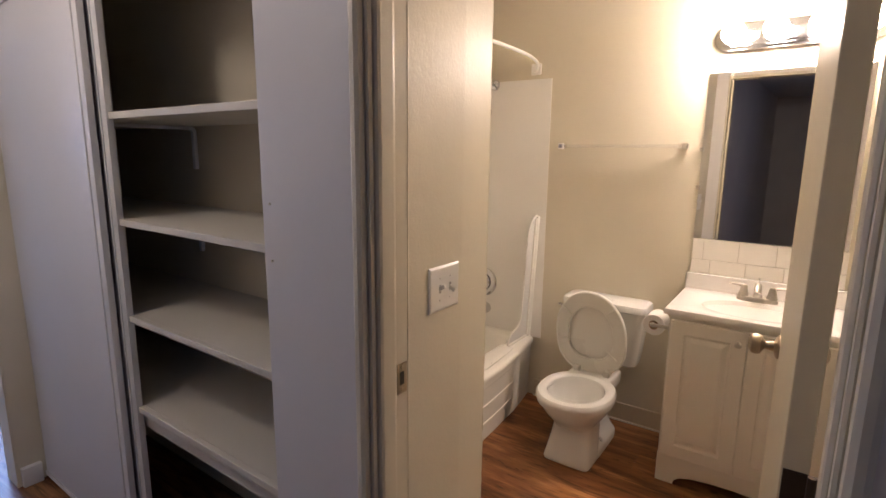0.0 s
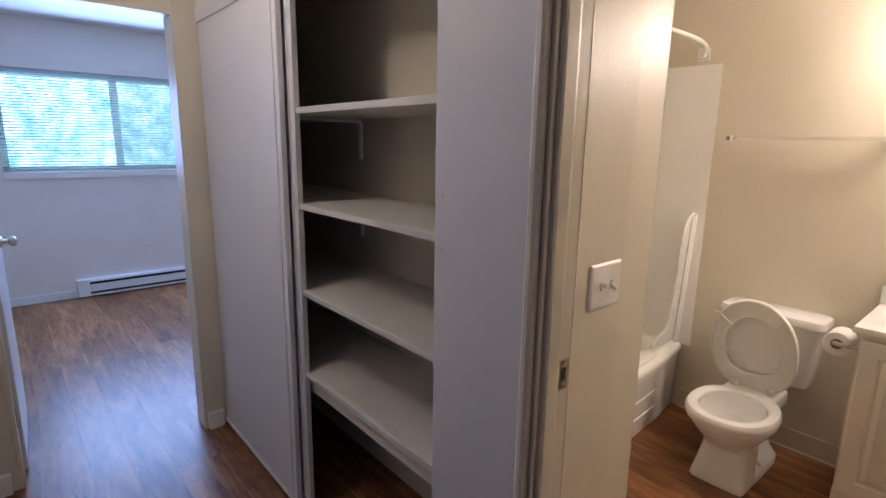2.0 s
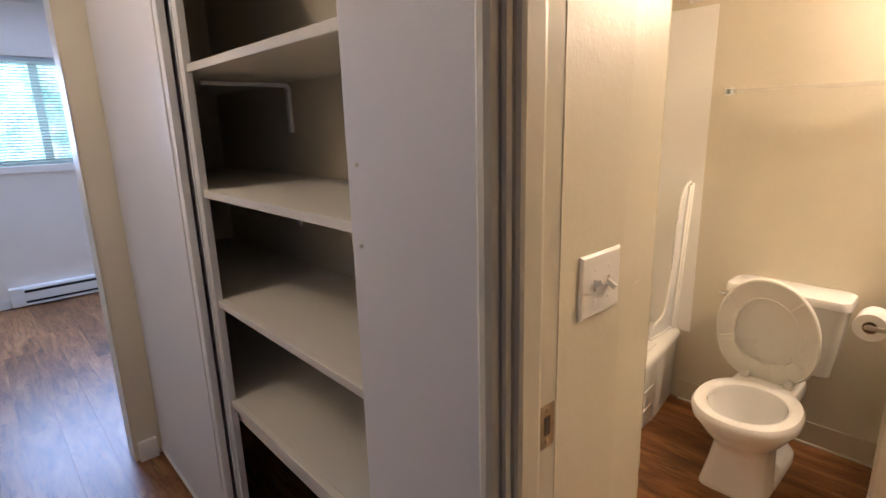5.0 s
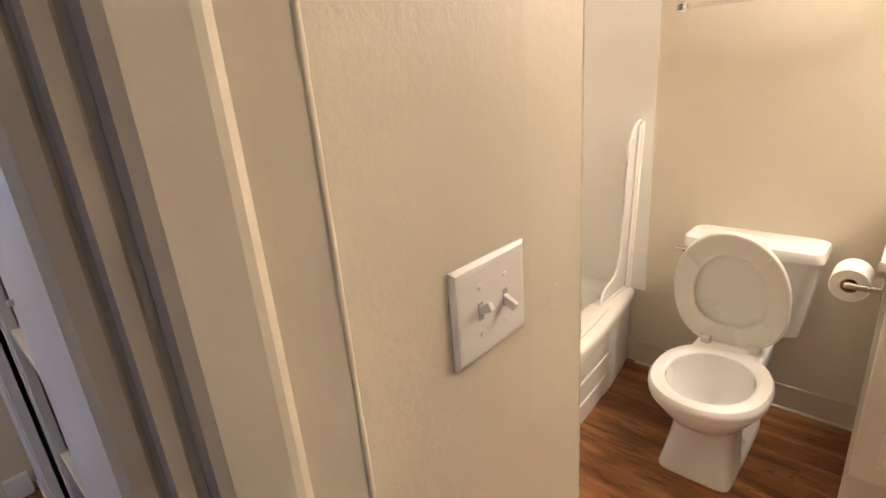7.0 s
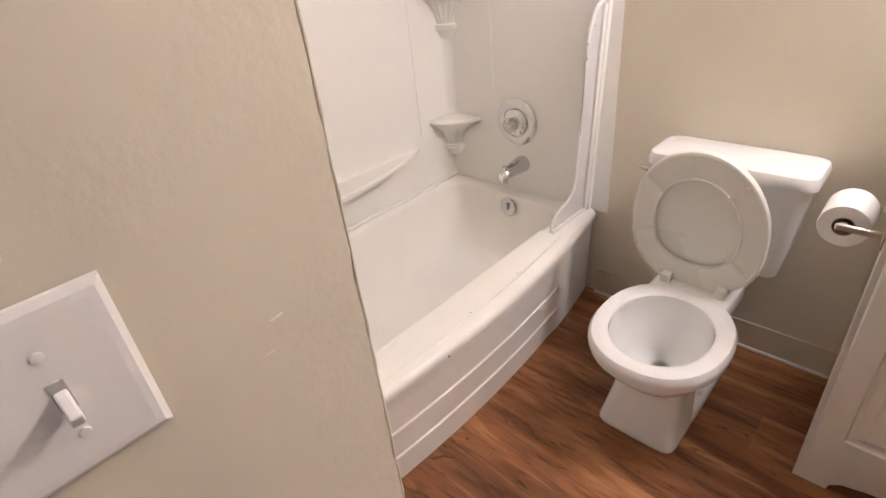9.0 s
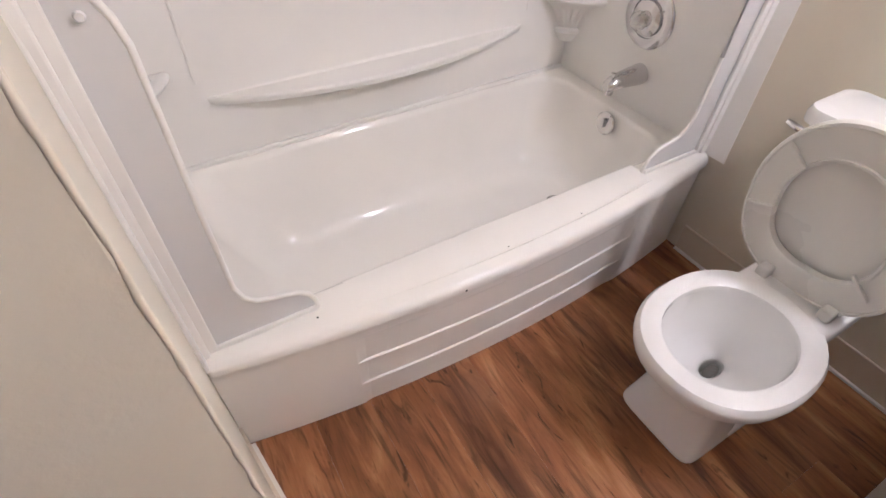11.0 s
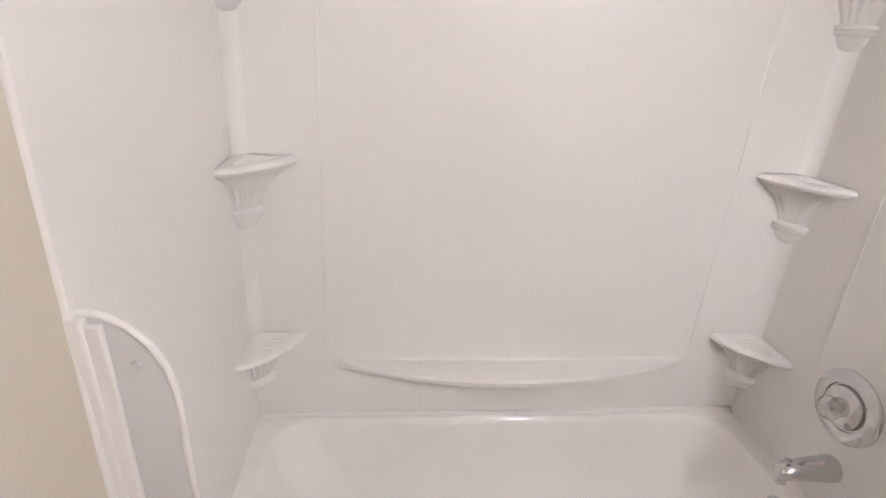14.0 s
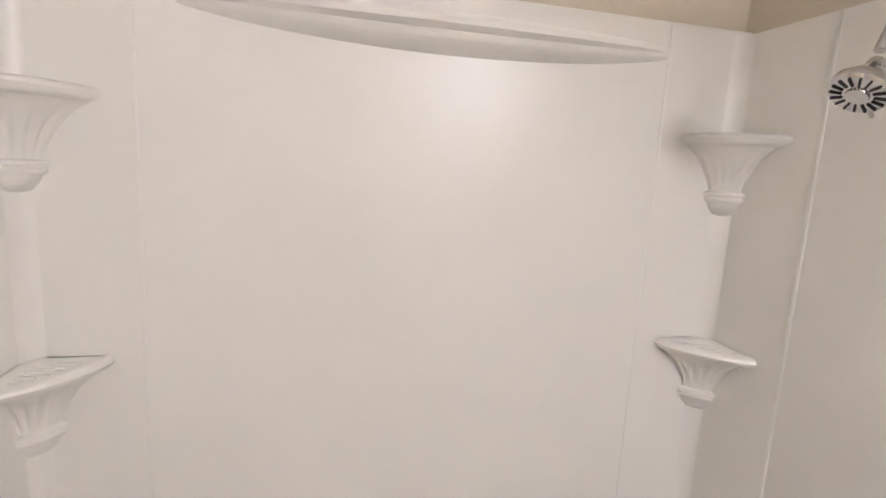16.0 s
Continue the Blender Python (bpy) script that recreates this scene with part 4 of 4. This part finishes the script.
# ---- bathroom door ----
door = thing("door_bathroom", (0.2, 0.9, 0), "cream painted flush bathroom door standing open", "door", kind="structure")
DM = pose(0.185, 0.900, 0, 0, 0, 92.5)


def on_door(bm):
    bm.transform(DM)
    return bm


part("leaf", on_door(box(0.0, 0.705, -0.035, 0.0, 0.012, 2.055, 0.002)), TRIM, door)
for s, y0 in ((1, 0.0), (-1, -0.035)):
    kn = part("knob", on_door(turned([(0.030, 0), (0.030, 0.004), (0.024, 0.009), (0.012, 0.012), (0.010, 0.030), (0.014, 0.034), (0.024, 0.040), (0.0265, 0.050), (0.024, 0.060), (0.013, 0.067), (0.001, 0.068)], pose(0.645, y0, 1.0, -90 * s, 0, 0), 28)), BRASS, door, "aged brass door knob", smooth=True)
part("latch", on_door(box(0.7045, 0.7065, -0.030, -0.005, 0.955, 1.015)), BRASS, door)
for z in (0.235, 0.935, 1.80):
    hg = part("hinge", on_door(box(-0.0015, 0.0005, -0.034, -0.003, z, z + 0.089, 0.0005)), BRONZE, door, "dark bronze hinge")
    part("hinge_pin", on_door(turned([(0.006, 0), (0.006, 0.089)], pose(-0.006, -0.038, z), 12)), BRONZE, hg, smooth=True)

# ---- closet ----
closet_l = thing("closet_door", (-2.1, 0.77, 0), "pale grey sliding closet door panel, slid open", "closet door", "closet doors")
def slider(t, x0, x1, y0, y1):
    part("panel", box(x0, x1 - 0.030, y0 + 0.003, y1 - 0.003, 0.020, 2.0, 0.001), PANEL, t)
    part("edge_channel", box(x1 - 0.032, x1, y0 - 0.001, y1 + 0.001, 0.016, 2.0, 0.002), WHITETRIM, t, "painted edge channel")
    part("channel_bead", box(x1 - 0.040, x1 - 0.034, y0 - 0.005, y0 + 0.004, 0.016, 2.0, 0.002), WHITETRIM, t)
    part("bottom_rail", box(x0, x1 - 0.041, y0 - 0.003, y0 + 0.004, 0.016, 0.034, 0.001), WHITETRIM, t)


slider(closet_l, -2.515, -1.655, 0.757, 0.776)
closet_r = thing("closet_door", (-2.0, 0.80, 0), "pale grey rear sliding closet door panel, slid behind the other", "closet door", "closet doors")
slider(closet_r, -2.475, -1.615, 0.792, 0.811)
track = thing("closet_track", (-1.67, 0.79, 2.0), "painted closet door fascia and track", "door track", kind="structure")
part("fascia", box(-2.519, -0.815, 0.752, 0.762, 1.985, 2.050, 0.001), PANEL, track)
# track block coloured near-black for the shade behind the fascia
part("shaded_rail", box(-2.519, -0.815, 0.764, 0.84, 2.002, 2.050), BLACK, track)
part("floor_guide", box(-2.519, -0.815, 0.778, 0.790, 0.0, 0.008), NICKEL, track)
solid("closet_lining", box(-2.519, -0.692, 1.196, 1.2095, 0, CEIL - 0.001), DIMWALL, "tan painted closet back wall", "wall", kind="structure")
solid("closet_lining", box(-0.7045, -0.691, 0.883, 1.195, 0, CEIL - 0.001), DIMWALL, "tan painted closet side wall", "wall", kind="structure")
for z in (1.582, 1.250, 0.928, 0.603):
    sh = thing("closet_shelf", (-1.6, 1.0, z), "cream painted wooden closet shelf on brackets", "shelf", "closet shelves")
    part("board", box(-2.518, -0.706, 0.8175, 1.195, z - 0.019, z, 0.0015), SHELF, sh)
    part("front_edge", box(-2.518, -0.816, 0.798, 0.8170, z - 0.020, z + 0.001, 0.002), SHELF, sh)
    for x in (-1.83,):
        br = part("bracket", box(x - 0.010, x + 0.010, 0.90, 1.172, z - 0.034, z - 0.0205, 0.003), WHITETRIM, sh, "white painted steel shelf bracket")
        part("bracket_leg", box(x - 0.010, x + 0.010, 1.180, 1.195, z - 0.185, z - 0.048, 0.003), WHITETRIM, br)
        elbow = [(0.0225 * math.sin(radians(10 * i)), 0.0275 * math.cos(radians(10 * i))) for i in range(10)]
        inner = [(a * 0.40, b * 0.50) for a, b in elbow[::-1]]
        part("bracket_elbow", plate([(1.1722 + a, z - 0.048 + b) for a, b in elbow + inner], "x", x - 0.010, x + 0.010), WHITETRIM, br)
    if z < 0.7:
        part("cleat", box(-2.518, -0.816, 0.822, 0.838, z - 0.085, z - 0.028, 0.001), SHELF, sh)
for z in (1.228, 1.355):
    solid("nail", turned([(0.003, 0), (0.003, 0.004), (0.001, 0.005)], pose(-0.785, 0.760, z, 90, 0, 0), 8), SHELF, "painted-over nail head in the wall strip", "nail", group="nails")

# ---- hall baseboards, bedroom door ----
def skirting(x0, x1, y0, y1, h=0.085):
    solid("baseboard", box(x0, x1, y0, y1, 0, h, 0.003), WHITETRIM, "white painted baseboard", "baseboard", kind="structure")


skirting(-2.519, -2.494, 0.668, 0.742, 0.09)
skirting(-2.519, -2.494, -0.299, -0.118, 0.09)
skirting(-2.50, -0.75, -0.299, -0.286)
skirting(0.275, 1.599, 0.746, 0.759)
skirting(-5.619, -5.606, -0.999, 0.42, 0.075)
frame_b = thing("door_frame", (-2.58, 0.28, 0), "cream painted bedroom door frame", "door frame", kind="structure")
part("jamb", box(-2.645, -2.516, 0.651, 0.658, 0, 2.02, 0.002), TRIM, frame_b)
part("jamb", box(-2.645, -2.516, -0.091, -0.075, 0, 2.02, 0.002), TRIM, frame_b)
part("head_jamb", box(-2.645, -2.516, -0.075, 0.651, 2.004, 2.020, 0.002), TRIM, frame_b)
for z in (0.235, 1.75):
    part("hinge", box(-2.640, -2.608, -0.0755, -0.073, z, z + 0.089, 0.0006), BRONZE, frame_b, "dark bronze hinge")
bdoor = thing("door_bedroom", (-2.65, -0.07, 0), "white painted flush bedroom door standing open", "door", kind="structure")
BM_ = pose(-2.652, -0.060, 0, 0, 0, 178.4)
lf = box(0.0, 0.70, 0.0, 0.035, 0.012, 2.0, 0.002)
lf.transform(BM_)
part("leaf", lf, WHITETRIM, bdoor)
for s, y0 in ((1, 0.035), (-1, 0.0)):
    k_ = turned([(0.030, 0), (0.030, 0.004), (0.024, 0.009), (0.012, 0.012), (0.010, 0.030), (0.014, 0.034), (0.024, 0.040), (0.0265, 0.050), (0.024, 0.060), (0.013, 0.067), (0.001, 0.068)], pose(0.64, y0, 0.945, -90 * s, 0, 0), 24)
    k_.transform(BM_)
    part("knob", k_, NICKEL, bdoor, "nickel door knob", smooth=True)

# ---- bedroom ----
win = thing("window_1", (-5.66, 0.9, WZ0), "white vinyl sliding window with trees outside", "window", kind="structure")
fb = bmesh.new()
for y0, y1, z0, z1 in ((WY0, WY0 + 0.045, WZ0, WZ1), (WY1 - 0.045, WY1, WZ0, WZ1), (WY0 + 0.045, WY1 - 0.045, WZ0, WZ0 + 0.045), (WY0 + 0.045, WY1 - 0.045, WZ1 - 0.045, WZ1)):
    box(-5.73, -5.66, y0, y1, z0, z1, 0.002, bm=fb)
part("window_frame", fb, VINYL, win)
part("meeting_rail", box(-5.72, -5.668, 0.865, 0.925, WZ0 + 0.045, WZ1 - 0.045, 0.003), VINYL, win)
for y0, y1 in ((WY0 + 0.045, 0.865), (0.925, WY1 - 0.045)):
    p = part("pane", box(-5.700, -5.696, y0, y1, WZ0 + 0.045, WZ1 - 0.045), GLASS, win)
    p.visible_shadow = False
part("insect_screen", box(-5.7165, -5.7155, 0.925, WY1 - 0.045, WZ0 + 0.045, WZ1 - 0.045), MESH, win, "grey insect screen")
for y0, y1, z0, z1, nm in ((WY0 - 0.06, WY0, WZ0 - 0.06, WZ1 + 0.06, "casing"), (WY1, WY1 + 0.06, WZ0 - 0.06, WZ1 + 0.06, "casing"), (WY0, WY1, WZ1, WZ1 + 0.06, "casing"), (WY0, WY1, WZ0 - 0.06, WZ0, "window_sill")):
    part(nm, box(-5.619, -5.604, y0, y1, z0, z1, 0.003), WHITEWALL, win)
blind = thing("window_blind", (-5.64, 0.9, WZ1), "pale horizontal mini blind lowered and open in the window", "blind")
part("head_rail", box(-5.650, -5.622, WY0 + 0.004, WY1 - 0.004, WZ1 - 0.030, WZ1 - 0.002, 0.002), BLIND, blind)
part("bottom_rail", box(-5.648, -5.624, WY0 + 0.006, WY1 - 0.006, WZ0 + 0.010, WZ0 + 0.022, 0.003), BLIND, blind)
sl_me = None
for i in range(33):
    z = WZ0 + 0.040 + 0.0238 * i
    if sl_me is None:
        sb = bmesh.new()
        prof = [(-0.0125, -0.0018), (-0.006, 0.0010), (0, 0.0020), (0.006, 0.0010), (0.0125, -0.0018)]
        va = [[sb.verts.new((x * 0.985, y, zz - x * 0.32)) for x, zz in prof] for y in (WY0 + 0.006, WY1 - 0.006)]
        vb_ = [[sb.verts.new((x * 0.985, y, zz - x * 0.32 - 0.0007)) for x, zz in prof] for y in (WY0 + 0.006, WY1 - 0.006)]
        for k in range(4):
            sb.faces.new((va[0][k], va[0][k + 1], va[1][k + 1], va[1][k]))
            sb.faces.new((vb_[0][k + 1], vb_[0][k], vb_[1][k], vb_[1][k + 1]))
        sl = part("slat", sb, BLIND, blind)
        sl_me = sl.data
    else:
        sl = new("slat", sl_me)
        sl.parent, sl.matrix_parent_inverse = blind, Matrix.Translation(-Vector(blind.location))
    sl.matrix_basis = Matrix.Translation((-5.636, 0, z))
for y in (0.25, 0.72, 1.12, 1.6):
    part("ladder_cord", tube([(-5.636, y, WZ0 + 0.02), (-5.636, y, WZ1 - 0.03)], 0.0012, 6), BLIND, blind)
heat = thing("baseboard_heater", (-5.6, 1.1, 0), "white electric baseboard heater under the window", "heater")
part("back_plate", box(-5.619, -5.600, 0.52, 1.72, 0.012, 0.172, 0.001), HEATER, heat)
# black block colours in the shade behind the heater's openings
part("inner_shade", box(-5.600, -5.575, 0.525, 1.715, 0.020, 0.150), BLACK, heat, "black block for the shade inside the heater")
part("front_panel", box(-5.566, -5.558, 0.52, 1.72, 0.052, 0.122, 0.002), HEATER, heat)
part("top_hood", plate([(-5.600, 0.160), (-5.600, 0.172), (-5.560, 0.166), (-5.556, 0.148), (-5.560, 0.146), (-5.566, 0.158)], "y", 0.52, 1.72), HEATER, heat)
part("bottom_lip", box(-5.600, -5.558, 0.52, 1.72, 0.012, 0.030, 0.002), HEATER, heat)
for y0, y1 in ((0.425, 0.520), (1.720, 1.80)):
    part("end_cap", box(-5.619, -5.552, y0, y1, 0.012, 0.172, 0.004), HEATER, heat)
solid("outlet_plate", box(-5.619, -5.614, 1.00, 1.075, 0.33, 0.445, 0.002), WHITEWALL, "painted-over outlet plate on the bedroom wall", "outlet")
solid("backdrop", box(-9.6, -9.55, -6, 8, -2.5, 7.0), FOLIAGE, "bright green trees and sky outside", "backdrop", kind="structure")

# ---- tiles above the vanity top ----
splash = thing("tile_splash", (0.04, 2.838, 0.90), "white glazed wall tiles between vanity top and mirror", "tile splash", kind="structure")
part("grout_bed", box(-0.268, 0.345, 2.8345, 2.8385, 0.9005, 1.0705), GROUT, splash)
for z0, z1, off in ((0.902, 0.968, -0.268 + 0.085), (0.970, 1.069, -0.268 + 0.05)):
    x = off - 0.1524
    while x < 0.345:
        a, b = max(x, -0.268), min(x + 0.1504, 0.345)
        if b - a > 0.01:
            part("tile", box(a, b, 2.828, 2.8355, z0, z1, 0.0012, 1), TILE, splash)
        x += 0.1524

# ---- floor planks ----
def plank(x0, x1, y0, y1):
    bm = bmesh.new()
    g, d = 0.00012, 0.00018
    low = [bm.verts.new((x, y, -0.009)) for x, y in ((x0 + g, y0 + g), (x1 - g, y0 + g), (x1 - g, y1 - g), (x0 + g, y1 - g))]
    mid = [bm.verts.new((v.co.x, v.co.y, -d)) for v in low]
    k = g + d
    high = [bm.verts.new((x, y, 0)) for x, y in ((x0 + k, y0 + k), (x1 - k, y0 + k), (x1 - k, y1 - k), (x0 + k, y1 - k))]
    for a, b in ((low, mid), (mid, high)):
        for i in range(4):
            j = (i + 1) % 4
            bm.faces.new((a[i], a[j], b[j], b[i]))
    bm.faces.new(high)
    ob = to_object("plank", bm, WOOD)
    ob.parent = floor


PW, PL = 0.150, 1.22


def lay(x0, x1, y0, y1):
    y = math.floor(y0 / PW) * PW
    while y < y1:
        row = round(y / PW)
        x = x0 - random.Random(row).random() * PL
        while x < x1:
            a, b, c, e = max(x, x0), min(x + PL, x1), max(y, y0), min(y + PW, y1)
            if b - a > 0.02 and e - c > 0.01:
                plank(a, b, c, e)
            x += PL
        y += PW


lay(-5.62, 1.60, -0.30, 0.90)
lay(-5.62, -2.64, 0.90, 2.90)
lay(-5.62, -2.64, -1.0, -0.30)
lay(-2.52, -0.69, 0.90, 1.21)
lay(-1.15, 0.42, 0.90, 2.84)
lay(-0.75, 1.60, -4.8, -0.30)
